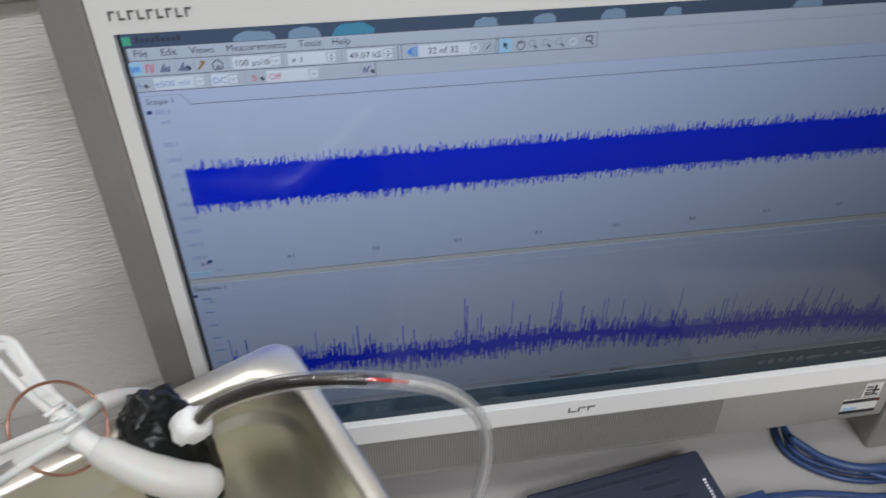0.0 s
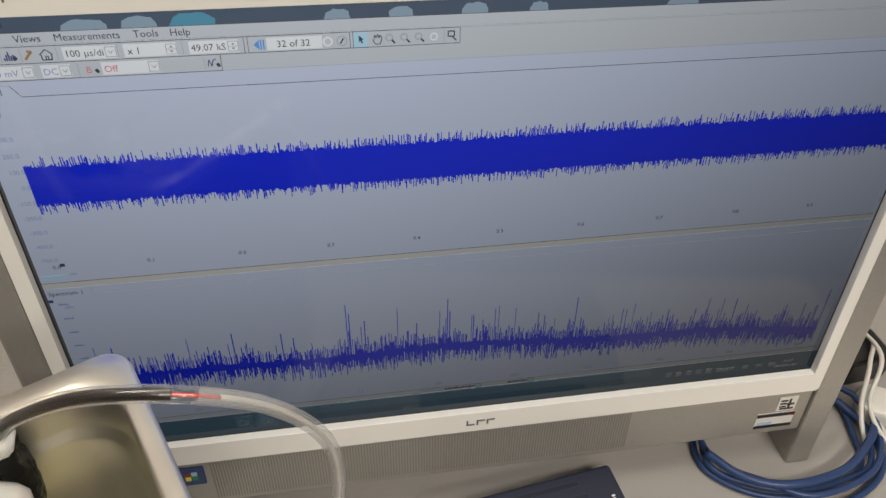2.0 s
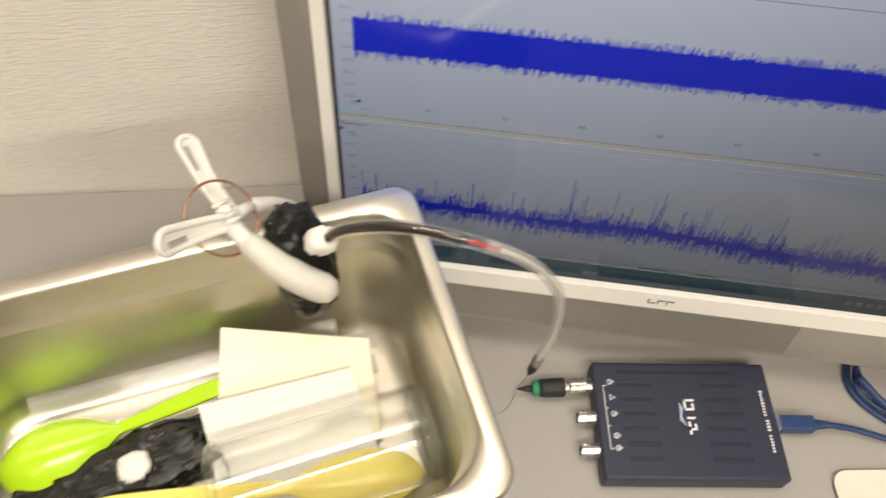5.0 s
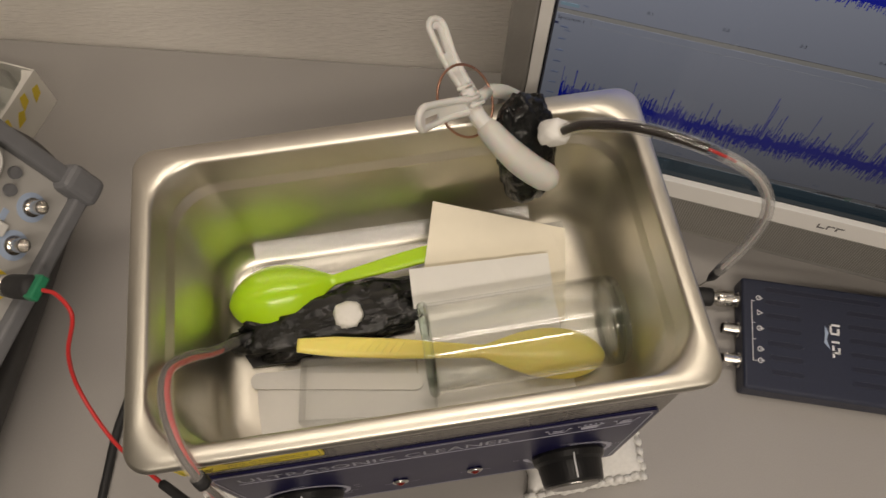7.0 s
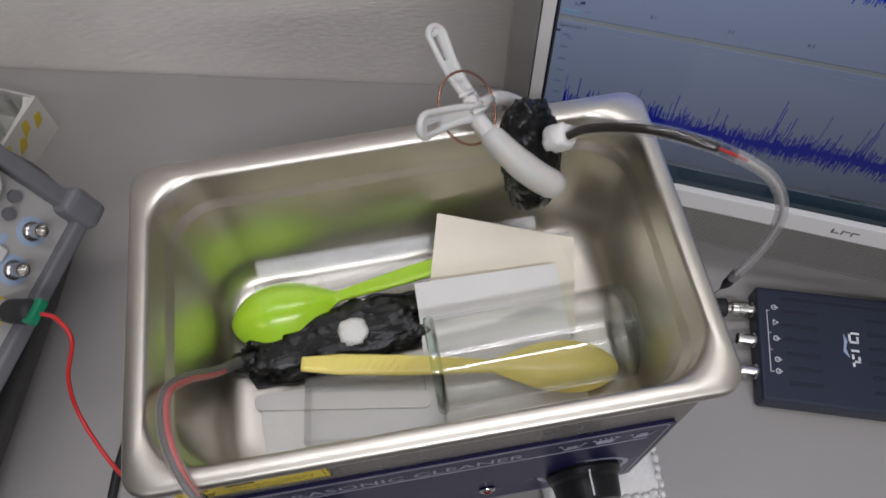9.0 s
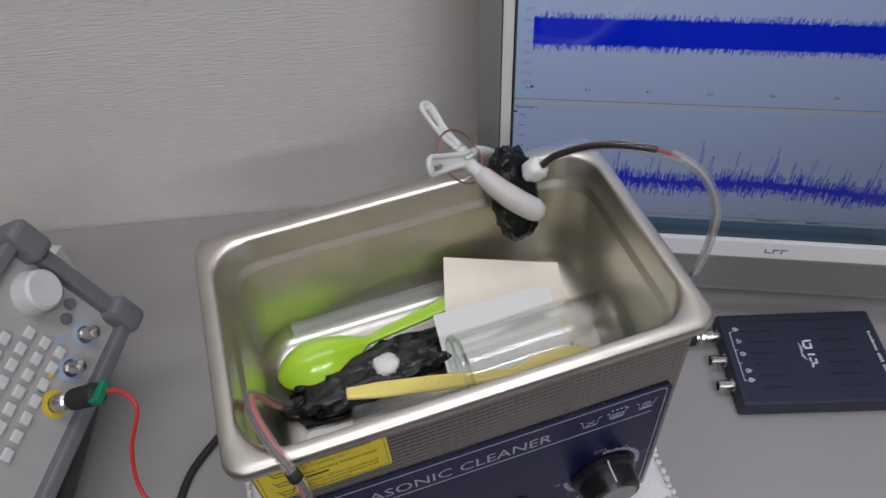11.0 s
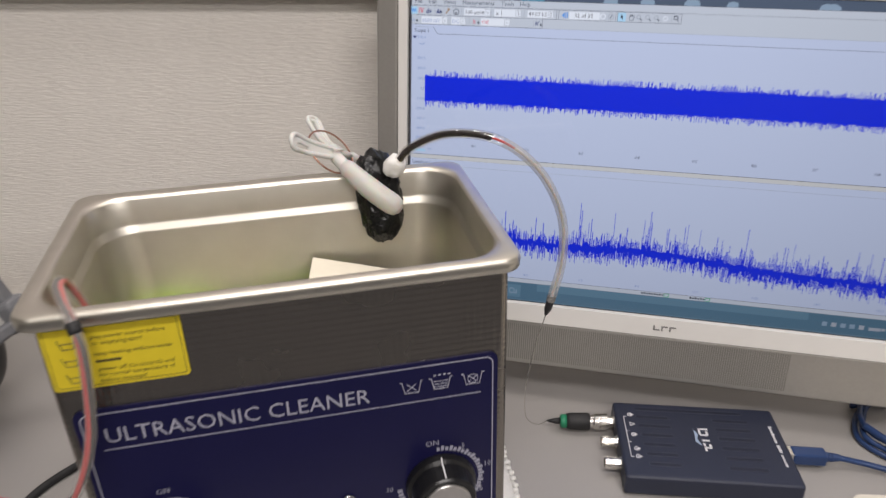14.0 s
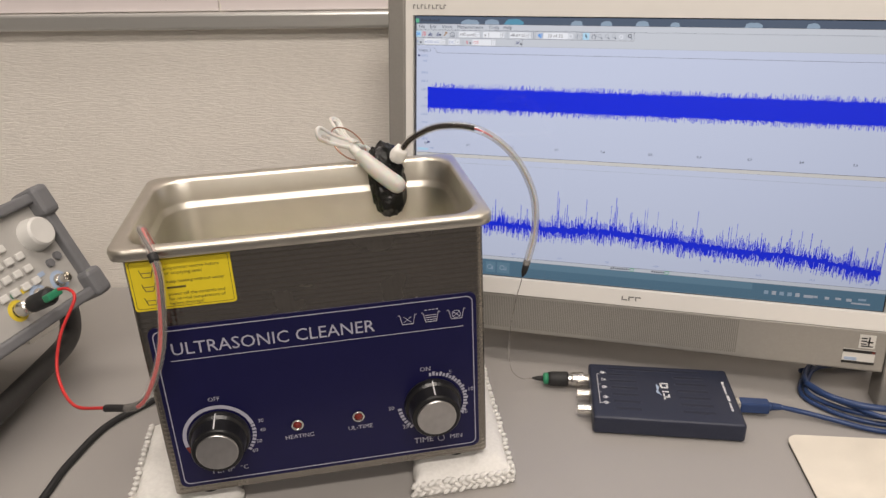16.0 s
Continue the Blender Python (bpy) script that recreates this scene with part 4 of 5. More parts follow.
for x in (0.03, CW - 0.03):
    for y in (0.025, CD - 0.025):
        part("foot", lathe([(0.0, -0.2310), (0.009, -0.2310), (0.0105, -0.2215), (0.0, -0.2215)], 20, m=Matrix.Translation((x, y, 0))), RUBBER, cleaner, "black rubber foot")


# folded towels under the cleaner's ends
def towel(x0, x1, y0, y1, skew, seed):
    bm = bmesh.new()
    rng = random.Random(seed)
    nx, ny = 26, 30
    top = {}
    for layer in range(2):
        for i in range(nx + 1):
            for j in range(ny + 1):
                x, y = x0 + (x1 - x0) * i / nx, y0 + (y1 - y0) * j / ny
                edge = min(i, nx - i, j, ny - j)
                h = 0.0150 + 0.0200 * max(0, x)
                k = 1 - (1 - min(edge, 3) / 3) ** 2
                z = h * (0.45 + 0.55 * k) + 0.0018 * noise.noise(Vector((x * 120, y * 120, seed)))
                if layer:
                    z = 0.0004
                ripple = 0.0035 * noise.noise(Vector((x * 90 + 3, y * 90, seed + 4))) if edge == 0 else 0
                inside = 0.008 < x + skew * y < 0.262 and 0.004 < y < 0.163
                top[layer, i, j] = bm.verts.new((x + ripple + skew * y, y + ripple, min(z, 0.0118 + 0.0234 * x) if inside else z))
    for layer in range(2):
        for i in range(nx):
            for j in range(ny):
                q = [top[layer, i, j], top[layer, i + 1, j], top[layer, i + 1, j + 1], top[layer, i, j + 1]]
                bm.faces.new(q if layer == 0 else q[::-1])
    for i in range(nx):
        bm.faces.new((top[1, i, 0], top[1, i + 1, 0], top[0, i + 1, 0], top[0, i, 0]))
        bm.faces.new((top[0, i, ny], top[0, i + 1, ny], top[1, i + 1, ny], top[1, i, ny]))
    for j in range(ny):
        bm.faces.new((top[0, 0, j], top[0, 0, j + 1], top[1, 0, j + 1], top[1, 0, j]))
        bm.faces.new((top[1, nx, j], top[1, nx, j + 1], top[0, nx, j + 1], top[0, nx, j]))
    root = thing("towel", Matrix.Identity(4), "folded white cotton towel under the cleaner", "towel", "towels under the cleaner")
    part("cloth", bm, TOWEL, root, smooth=True)
    bm = bmesh.new()
    for row in range(3):
        for (ax, ay, bx, by) in ((x0, y0, x1, y0), (x1 if seed == 1 else x0, y0, x1 if seed == 1 else x0, y1)):
            m = int(math.hypot(bx - ax, by - ay) / 0.0062)
            for k in range(m):
                s = (k + 0.5 * (row % 2)) / m
                bmesh.ops.create_icosphere(bm, subdivisions=1, radius=1, matrix=Matrix.Translation((ax + (bx - ax) * s + skew * (ay + (by - ay) * s) + rng.uniform(-0.001, 0.001), ay + (by - ay) * s + rng.uniform(-0.001, 0.001), 0.0035 + 0.0048 * row))
                                           @ Matrix.Rotation((0.65 if row % 2 else -0.65) + rng.uniform(-0.12, 0.12), 4, "Y" if ay == by else "X") @ Matrix.Diagonal((0.0048, 0.0030, 0.0021, 1) if ay == by else (0.0030, 0.0048, 0.0021, 1)))
    tagged(part("knit_edge", bm, TOWEL, root, "looped knit edge", smooth=True), kind="stuff")


towel(0.205, 0.291, -0.003, 0.205, 0.09, 1)
towel(-0.030, 0.060, 0.0, 0.140, 0, 2)


# ---- the scope box ----
PICO = pose(0.4655, 0.0700, 0.0, rz=-18.3)
pico = thing("oscilloscope", PICO, "flat dark blue USB oscilloscope box on the desk", "oscilloscope")
HX, HY, HZ = 0.0700, 0.0475, 0.0205
part("case", boxed(-HX, HX, -HY, HY, 0.0012, HZ, bevel=0.0028, seg=3), CASEBLUE, pico, "dark blue ribbed plastic case")
slots = [(-0.0520, 0.0420, 0.0385)] + [(-0.0520 + 0.0006 * j, -0.0230, 0.0275 - 0.0118 * j) for j in range(6)] + [(0.0140, 0.0450, 0.0275 - 0.0118 * j) for j in range(6)]
# slots are not cut: a darker case tone on flush plates paints their inner shade
for x0, x1, y in slots:
    pts = [(x, yy, HZ) for x, yy in rounded(x0, x1, y - 0.0020, y + 0.0020, 0.0019, 4)]
    part("groove", tube(pts, 0.00038, 6, closed=True), CASEBLUE, pico, smooth=True)
    part("groove_shade", plate(rounded(x0, x1, y - 0.0018, y + 0.0018, 0.0017, 3), HZ - 0.0002, HZ + 0.0001), GROOVE, pico)
# printed badge as plain shapes, running across the lid
bm = bmesh.new()
for x, y, w, h in ((-0.0012, 0.0160, 0.0085, 0.0018), (-0.0012, 0.0160, 0.0018, 0.0075), (0.0048, 0.0125, 0.0018, 0.0050), (-0.0005, 0.0085, 0.0068, 0.0018), (-0.0002, 0.0015, 0.0062, 0.0018), (-0.0002, -0.0025, 0.0018, 0.0042), (-0.0002, -0.0075, 0.0060, 0.0018), (0.0044, -0.0040, 0.0018, 0.0050), (-0.0002, -0.0075, 0.0018, 0.0050)):
    box(bm, x, x + w, y - h, y, HZ - 0.0001, HZ + 0.0003)
part("badge", bm, PRINT, pico, "white printed badge")
bm = bmesh.new()
plate([(-0.0048, 0.014), (-0.0022, 0.008), (-0.0040, 0.002), (-0.0015, -0.006), (-0.0062, -0.001), (-0.0050, 0.006)], HZ - 0.0001, HZ + 0.0003, bm)
part("badge_flourish", bm, BLUETINT, pico)
bm = bmesh.new()
for k in range(21):
    if k not in (9, 14):
        tall = 0.0026 if k in (0, 4, 10, 11, 12, 13) else 0.0019
        box(bm, 0.0605, 0.0605 + tall, 0.0235 - 0.0024 * k - 0.0014, 0.0235 - 0.0024 * k, HZ - 0.0001, HZ + 0.0003)
part("print_line", bm, PRINT, pico)
bm = box(bmesh.new(), -0.0628, -0.0623, -0.0240, 0.0270, HZ - 0.0001, HZ + 0.0003)
for y in (0.027, 0.008, -0.006, -0.024):
    box(bm, -0.0628, -0.0600, y - 0.0004, y + 0.0001, HZ - 0.0001, HZ + 0.0003)
part("print_bracket", bm, PRINT, pico)
for k, y in enumerate((0.0300, 0.0170, 0.0035, -0.0140, -0.0235)):
    bm = bmesh.new()
    c = (-0.0568, y)
    if k == 1:
        frame_plate([(c[0] + 0.003 * math.cos(a), c[1] + 0.003 * math.sin(a)) for a in (0, 2.094, 4.189)], [(c[0] + 0.002 * math.cos(a), c[1] + 0.002 * math.sin(a)) for a in (0, 2.094, 4.189)], HZ - 0.0001, HZ + 0.0003, bm)
    else:
        frame_plate([(c[0] + 0.0022 * math.cos(a), c[1] + 0.0022 * math.sin(a)) for a in np.linspace(0, 6.283, 13)[:-1]],
                    [(c[0] + 0.0015 * math.cos(a), c[1] + 0.0015 * math.sin(a)) for a in np.linspace(0, 6.283, 13)[:-1]], HZ - 0.0001, HZ + 0.0003, bm)
        box(bm, c[0] - 0.0004, c[0] + 0.0034, y - 0.0003, y + 0.0003, HZ - 0.0001, HZ + 0.0003)
    part("print_symbol", bm, PRINT, pico)
TOLEFT = Matrix.Rotation(-math.pi / 2, 4, "Y")
BNCY = (0.0300, 0.0035, -0.0225)
for y in BNCY:
    soc = part("socket", lathe([(0.0, 0.0), (0.0062, 0.0), (0.0062, 0.0012), (0.0048, 0.0014), (0.0048, 0.0135), (0.0042, 0.0140), (0.0040, 0.0040), (0.0, 0.0040)], 24), NICKEL, pico, "nickel coaxial socket", smooth=False,
               m=Matrix.Translation((-HX + 0.0005, y, 0.0108)) @ TOLEFT)
    bm = bmesh.new()
    for s in (-1, 1):
        tube([(0, s * 0.0047, 0.0095), (0, s * 0.0060, 0.0095)], 0.0010, 8, bm=bm)
    part("lug", bm, NICKEL, soc)
part("usb_socket", boxed(HX - 0.0004, HX + 0.0012, -0.0065, 0.0065, 0.0050, 0.0165), NICKEL, pico)

# test lead on the first socket: coaxial plug, black boot, green clip
PLUGM = PICO @ Matrix.Translation((-HX - 0.0060, BNCY[0], 0.0108)) @ Matrix.Rotation(radians(3), 4, "Z") @ TOLEFT
lead = thing("test_lead", PLUGM, "coaxial plug with black boot and green mini clip", "test lead")
part("collar", lathe([(0.0052, 0.0), (0.0073, 0.0), (0.0073, 0.0060), (0.0066, 0.0066), (0.0073, 0.0072), (0.0070, 0.0110), (0.0056, 0.0125), (0.0056, 0.0160), (0.0, 0.0160)], 28), NICKEL, lead, "knurled nickel collar")
part("boot", lathe([(0.0, 0.0155), (0.0072, 0.0155), (0.0078, 0.0175), (0.0074, 0.0330), (0.0064, 0.0360), (0.0, 0.0360)], 24), RUBBER, lead, "black rubber boot", smooth=True)
part("clip_ring", lathe([(0.0, 0.0358), (0.0060, 0.0358), (0.0062, 0.0400), (0.0050, 0.0415), (0.0, 0.0415)], 20), GREENPL, lead, "green clip collar", smooth=True)
part("clip_nose", lathe([(0.0, 0.0412), (0.0030, 0.0412), (0.0024, 0.0470), (0.0008, 0.0530), (0.0, 0.0530)], 14), RUBBER, lead, "black clip nose", smooth=True)

# USB lead: plug, strain relief and a coil of blue cable
usb = thing("usb_cable", Matrix.Identity(4), "coiled blue USB cable plugged into the scope", "cable")
pm = PICO @ Matrix.Translation((HX + 0.0012, 0.0, 0.0108))
bm = box(bmesh.new(), 0.0030, 0.0310, -0.0062, 0.0062, -0.0055, 0.0055, bevel=0.0016)
bmesh.ops.transform(bm, matrix=pm, verts=bm.verts)
part("plug", bm, USBBLUE, usb, "moulded blue USB plug")
bm = box(bmesh.new(), -0.0010, 0.0032, -0.0055, 0.0055, -0.0050, 0.0050)
bmesh.ops.transform(bm, matrix=pm, verts=bm.verts)
part("plug_shell", bm, NICKEL, usb, "metal plug shell")
bm = bmesh.new()
for k in range(4):
    tube([pm @ Vector((0.0312 + 0.0026 * k, 0, 0)), pm @ Vector((0.0330 + 0.0026 * k, 0, 0))], 0.0043 - 0.0003 * k, 10, bm=bm)
tube([pm @ Vector((0.0300, 0, 0)), pm @ Vector((0.0430, 0, 0))], 0.0030, 10, bm=bm)
part("strain_relief", bm, USBBLUE, usb)
start = pm @ Vector((0.0420, 0, 0))
part("cord", tube(spline([start, start + Vector((0.02, -0.009, -0.003)), (0.612, 0.013, 0.0060), (0.650, -0.012, 0.0035), (0.700, -0.026, 0.0035), (0.740, -0.016, 0.0040), (0.757, 0.030, 0.0045), (0.735, 0.072, 0.0035), (0.690, 0.098, 0.0035), (0.640, 0.098, 0.0035)]), 0.0025, 10), USBBLUE, usb, smooth=True)
for k in range(3):
    rnd = random.Random(20 + k)
    pts = []
    for q in range(12):
        a = 2 * math.pi * q / 12
        rx, ry = 0.066 + rnd.uniform(-0.006, 0.007), 0.056 + rnd.uniform(-0.005, 0.006)
        pts.append((0.686 + 0.003 * k + rx * math.cos(a), 0.044 - 0.002 * k + ry * math.sin(a) - 0.01 * math.cos(a), 0.0030 + 0.0050 * k + rnd.uniform(0, 0.0012)))
    cl = spline(pts + [pts[0]], 6)[:-1]
    part("coil", tube(cl, 0.0025, 8, closed=True), USBBLUE, usb, smooth=True)
part("cord", tube(spline([(0.618, 0.060, 0.016), (0.624, 0.030, 0.018), (0.648, 0.006, 0.019), (0.692, -0.008, 0.018), (0.732, -0.004, 0.016), (0.754, 0.004, 0.015)]), 0.0033, 10), USBBLUE, usb, smooth=True)

# clutter beside the computer
adapter = thing("white_adapter", pose(0.771, 0.014, 0.0, rz=35), "white plastic plug on the desk beside cables", "adapter")
part("body", boxed(-0.015, 0.015, -0.012, 0.012, 0.0, 0.022, bevel=0.005, seg=3), WHITEPL, adapter)
part("lead", tube(spline([(-0.015, 0, 0.012), (-0.030, -0.01, 0.010), (-0.050, -0.016, 0.006), (-0.075, -0.05, 0.003), (-0.05, -0.09, 0.003)]), 0.0020, 8), WHITEPL, adapter, smooth=True)
part("plug_end", boxed(-0.045, -0.014, -0.030, -0.018, 0.008, 0.018, bevel=0.002), WHITEPL, adapter)
block = thing("power_block", pose(0.800, 0.052, 0.0, rz=-20), "black power adapter block with its cord", "power adapter")
part("body", boxed(-0.022, 0.022, -0.017, 0.017, 0.0, 0.030, bevel=0.003), BLACK, block)
part("cord", tube(spline([(-0.01, 0.017, 0.018), (-0.02, 0.045, 0.03), (0.0, 0.075, 0.06), (0.03, 0.12, 0.05), (0.06, 0.2, 0.01)]), 0.0035, 10), RUBBER, block, smooth=True)
for k in range(2):
    wc = thing("white_cable", Matrix.Identity(4), "thin white cable looping over the desk", "cable", "white cables")
    part("cord", tube(spline([(0.742 + 0.012 * k, -0.045, 0.0022), (0.736 + 0.010 * k, -0.01, 0.0022 + 0.012 * k), (0.748 + 0.012 * k, 0.016, 0.022), (0.782 + 0.016 * k, 0.036, 0.036), (0.826, 0.062 + 0.02 * k, 0.024), (0.872, 0.15, 0.0022)]), 0.0019, 8), WHITEPL, wc, smooth=True)

pad = thing("mouse_pad", pose(0.5585, 0.0030, 0.0, rz=-17.0), "beige mouse pad with yellow-brown stains", "mouse pad")
part("base", plate(rounded(0.0, 0.23, -0.20, 0.0, 0.012, 6), 0.0003, 0.0026), PADEDGE, pad, "black rubber underside")
part("surface", plate(rounded(-0.0004, 0.2304, -0.2004, 0.0004, 0.012, 6), 0.0027, 0.0040), PADTOP, pad, "stained beige fabric top")

# ---- sensor, clip and tube at the tank's rim ----
sensor = thing("sensor_lump", CLEAN, "glossy black sealant-coated sensor clipped to the rim", "sensor")
bm = lumpy(0.0165, 0.0128, 0.0335, 0.10, 1.9, 3.0, 5, Matrix.Translation((0.2092, 0.1480, -0.0140)) @ pose(0, 0, 0, -23, 6, 20), 0.5)
part("coating", bm, TAR, sensor, smooth=True)
part("cement", lumpy(0.0070, 0.0066, 0.0080, 0.13, 3, 1.5, 3, Matrix.Translation((0.2205, 0.1400, 0.0115)) @ pose(0, 0, 0, 20, 35, 0), 0.8), CEMENT, sensor, "white cement plug", smooth=True)
lead_pts = [CLEAN @ Vector((0.2225, 0.1370, 0.0155)), Vector((0.2335, 0.1375, 0.2770)), Vector((0.2560, 0.1225, 0.2895)), Vector((0.2860, 0.1050, 0.2885)), Vector((0.3140, 0.0985, 0.2670)), Vector((0.3325, 0.0965, 0.2320)), Vector((0.3350, 0.0945, 0.1960)), Vector((0.3270, 0.0915, 0.1640))]
curve = spline(lead_pts, 8)
sl = thing("sensor_tube", Matrix.Identity(4), "clear plastic tube carrying the sensor wire over the rim", "tube")
k1, k2 = 24, 26
part("sleeve", tube(curve[:k2], 0.0034, 16, caps=False), TUBING, sl, "clear tubing", smooth=True)
part("sleeve", tube(curve[k2 - 1:], 0.0034, 16, caps=False), MILKY, sl, "cloudy tubing", smooth=True)
part("inner_wire", tube(curve[:k1], 0.0023, 10), DARKWIRE, sl, "black wire in the tube", smooth=True)
part("inner_wire", tube(curve[k1 - 1:k1 + 4], 0.0008, 10), REDWIRE, sl, "red wire in the tube", smooth=True)
part("inner_wire", tube(curve[k1 + 3:], 0.0011, 8), SLEEVE, sl, "pale wire in the tube", smooth=True)
part("tip", tube([curve[-2], curve[-1], curve[-1] + Vector((-0.0018, -0.0005, -0.0060)), curve[-1] + Vector((-0.0035, -0.001, -0.0110))], [0.0034, 0.0030, 0.0028, 0.0008], 12), RUBBER, sl, "black taped tip", smooth=True)
tip = curve[-1] + Vector((-0.0033, -0.001, -0.0105))
nose = PLUGM @ Vector((0, 0, 0.053))
part("bare_wire", tube(spline([tip, (0.3180, 0.0930, 0.1250), (0.3150, 0.1000, 0.0800), (0.3210, 0.1110, 0.0420), (0.3350, 0.1200, 0.0230), nose]), 0.00035, 6), NICKEL, sl, "fine bare wire", smooth=True)

clip = thing("spring_clip", Matrix.Identity(4), "white plastic spring clip gripping sensor and tank rim", "clip")
PV = Vector((0.1810, 0.1700, 0.2657))


def paddle(tipp, base, width, slot=1, ref=(0.4, 0.1, 1)):
    """A handle: a thin plate with a raised round rim all along its edge."""
    tipp, base = Vector(tipp), Vector(base)
    d = (base - tipp).normalized()
    s = d.cross(Vector(ref)).normalized()
    u = s.cross(d)
    length = (base - tipp).length
    outline = []
    for k in range(9):
        a = math.pi * k / 8
        outline.append((width * (1 - math.sin(a)), width * math.cos(a)))
    side = [(length * t, -width * (1 - 0.45 * t)) for t in (0.4, 0.6, 0.8, 1.0)]
    outline += side + [(x, -y) for x, y in side[::-1]]

    def at(x, y, h):
        return tipp + d * x + s * y + u * (h - 0.0035 * math.sin(math.pi * min(1, x / length)))

    bm = tube([at(x, y, 0) for x, y in outline], 0.0019, 10, closed=True)
    top, low = ([bm.verts.new(at(x, y, h)) for x, y in outline] for h in (0.0007, -0.0007))
    mid_t, mid_l = ([bm.verts.new(at(x, 0, h)) for x, y in outline] for h in (0.0007, -0.0007))
    n = len(outline)
    for k in range(n - slot):
        j = (k + 1) % n
        bm.faces.new((top[k], top[j], mid_t[j], mid_t[k]))
        bm.faces.new((low[j], low[k], mid_l[k], mid_l[j]))
    return bm


A, B = (0.1693, 0.2152, 0.2801), (0.1505, 0.1475, 0.2852)
part("handle", paddle(A, PV + Vector((0.002, 0.001, 0.001)), 0.0052), WHITEPL, clip, smooth=True)
part("handle", paddle(B, PV + Vector((0.003, -0.003, 0.000)), 0.0056, 1, (0.2, -1, 0.75)), WHITEPL, clip, smooth=True)
JS, JE = Vector((0.1895, 0.1545, 0.2575)), Vector((0.2175, 0.1385, 0.2335))
part("jaw_arm", tube(spline([PV + Vector((-0.001, 0.005, 0.002)), PV + Vector((0.002, -0.006, -0.003)), JS, JS + (JE - JS) * 0.3]), [0.0045] * 4 + [0.0048] * 21, 10, flat=1.0), WHITEPL, clip, smooth=True)
part("jaw_sleeve", tube(spline([JS - (JE - JS) * 0.02, JS + (JE - JS) * 0.35 + Vector((0, -0.004, 0.0)), JS + (JE - JS) * 0.7 + Vector((0, -0.005, 0.001)), JE + Vector((0, -0.0035, 0.002))], 6), [0.0066 + 0.0014 * min(1, k / 8) for k in range(19)], 18, rounded=True), SLEEVE, clip, "milky rubber sleeve on the jaw", smooth=True)
JB, JC = Vector((0.1940, 0.1800, 0.2580)), Vector((0.2120, 0.1870, 0.2400))
part("jaw_arm", tube([PV + Vector((0.002, 0.0, 0.0)), JB], [0.0034, 0.0034], 10), SLEEVE, clip, smooth=True)
part("jaw_sleeve", tube(spline([JB, (JB + JC) / 2 + Vector((0, 0.001, 0.001)), JC], 6), 0.0040, 16, rounded=True), SLEEVE, clip, "milky rubber sleeve behind the rim", smooth=True)
ax = Vector((0.55, -0.43, 0.71)).normalized()
e1 = ax.orthogonal().normalized()
e2 = ax.cross(e1)
rc = PV + Vector((-0.0024, -0.0008, 0.0012))
part("spring_ring", tube([rc + 0.0190 * (math.cos(a) * e1 + math.sin(a) * e2) for a in np.linspace(0, 2 * math.pi, 49)[:-1]], 0.0007, 8, closed=True), COPPER, clip, "coppery wire spring ring", smooth=True)
bm = bmesh.new()
for k in range(4):
    c = PV + Vector((-0.002 + 0.0016 * k, 0.006 - 0.004 * k, 0.0042))
    tube([c - Vector((0.004, 0.002, -0.001)), c + Vector((0.004, 0.002, -0.001))], 0.0011, 8, bm=bm)
part("pivot_ribs", bm, WHITEPL, clip, smooth=True)

# ---- what lies in the tank ----
FLOOR = -0.1050


def spoon(length, bowl, half_bowl, handle_w, crown, thick, rise, facet):
    """An upturned spoon along x: the bowl's tip at 0, the handle's end at length."""
    bm = bmesh.new()
    n, k = 84, 16
    neck = handle_w * 0.62
    rows = []
    for i in range(n + 1):
        s = i / n
        x = length * (s ** 1.7 if s < 0.25 else 0.25 ** 1.7 + (s - 0.25) / 0.75 * (1 - 0.25 ** 1.7))
        if x < bowl:
            t = x / bowl
            egg = max(0.0, math.sin(math.pi * min(1.0, t) ** 0.74)) ** 0.78
            w = math.hypot(half_bowl * egg, neck * min(1.0, t * 1.6) ** 2)
            h = crown * egg ** 1.25 + 0.0016 * t ** 3
            z0 = 0.0
        else:
            q = (x - bowl) / (length - bowl)
            w = handle_w * (0.62 + 0.38 * min(1, q * 2.2)) * (1 - facet * max(0, q - 0.80) * 1.6)
            h = 0.0016
            z0 = rise * q
        w = max(w, 0.0006)
        row = []
        for j in range(k + 1):
            a = math.sin(0.5 * math.pi * (-1 + 2 * j / k))
            up = z0 + h * (1 - a * a) if x < bowl else z0 + h * (1 - abs(a) ** 6)
            row.append(((x, w * a, up), (x, w * a * 0.94, up - thick)))
        rows.append(row)
    top = [[bm.verts.new(p[0]) for p in r] for r in rows]
    low = [[bm.verts.new(p[1]) for p in r] for r in rows]
    for i in range(n):
        for j in range(k):
            bm.faces.new((top[i][j], top[i + 1][j], top[i + 1][j + 1], top[i][j + 1]))
            bm.faces.new((low[i][j + 1], low[i + 1][j + 1], low[i + 1][j], low[i][j]))
        bm.faces.new((low[i][0], low[i + 1][0], top[i + 1][0], top[i][0]))
        bm.faces.new((top[i][k], top[i + 1][k], low[i + 1][k], low[i][k]))
    bm.faces.new([top[0][j] for j in range(k + 1)][::-1] + [low[0][j] for j in range(k + 1)])
    bm.faces.new([top[n][j] for j in range(k + 1)] + [low[n][j] for j in range(k, -1, -1)])
    bmesh.ops.recalc_face_normals(bm, faces=bm.faces)
    return bm


def aim(a, b, roll=0):
    """A pose at a whose x axis points to b."""
    a, b = Vector(a), Vector(b)
    d = (b - a).normalized()
    s = Vector((0, 0, 1)).cross(d).normalized()
    m = Matrix((d, s, d.cross(s))).transposed().to_4x4()
    m.translation = a
    return m @ Matrix.Rotation(radians(roll), 4, "X")


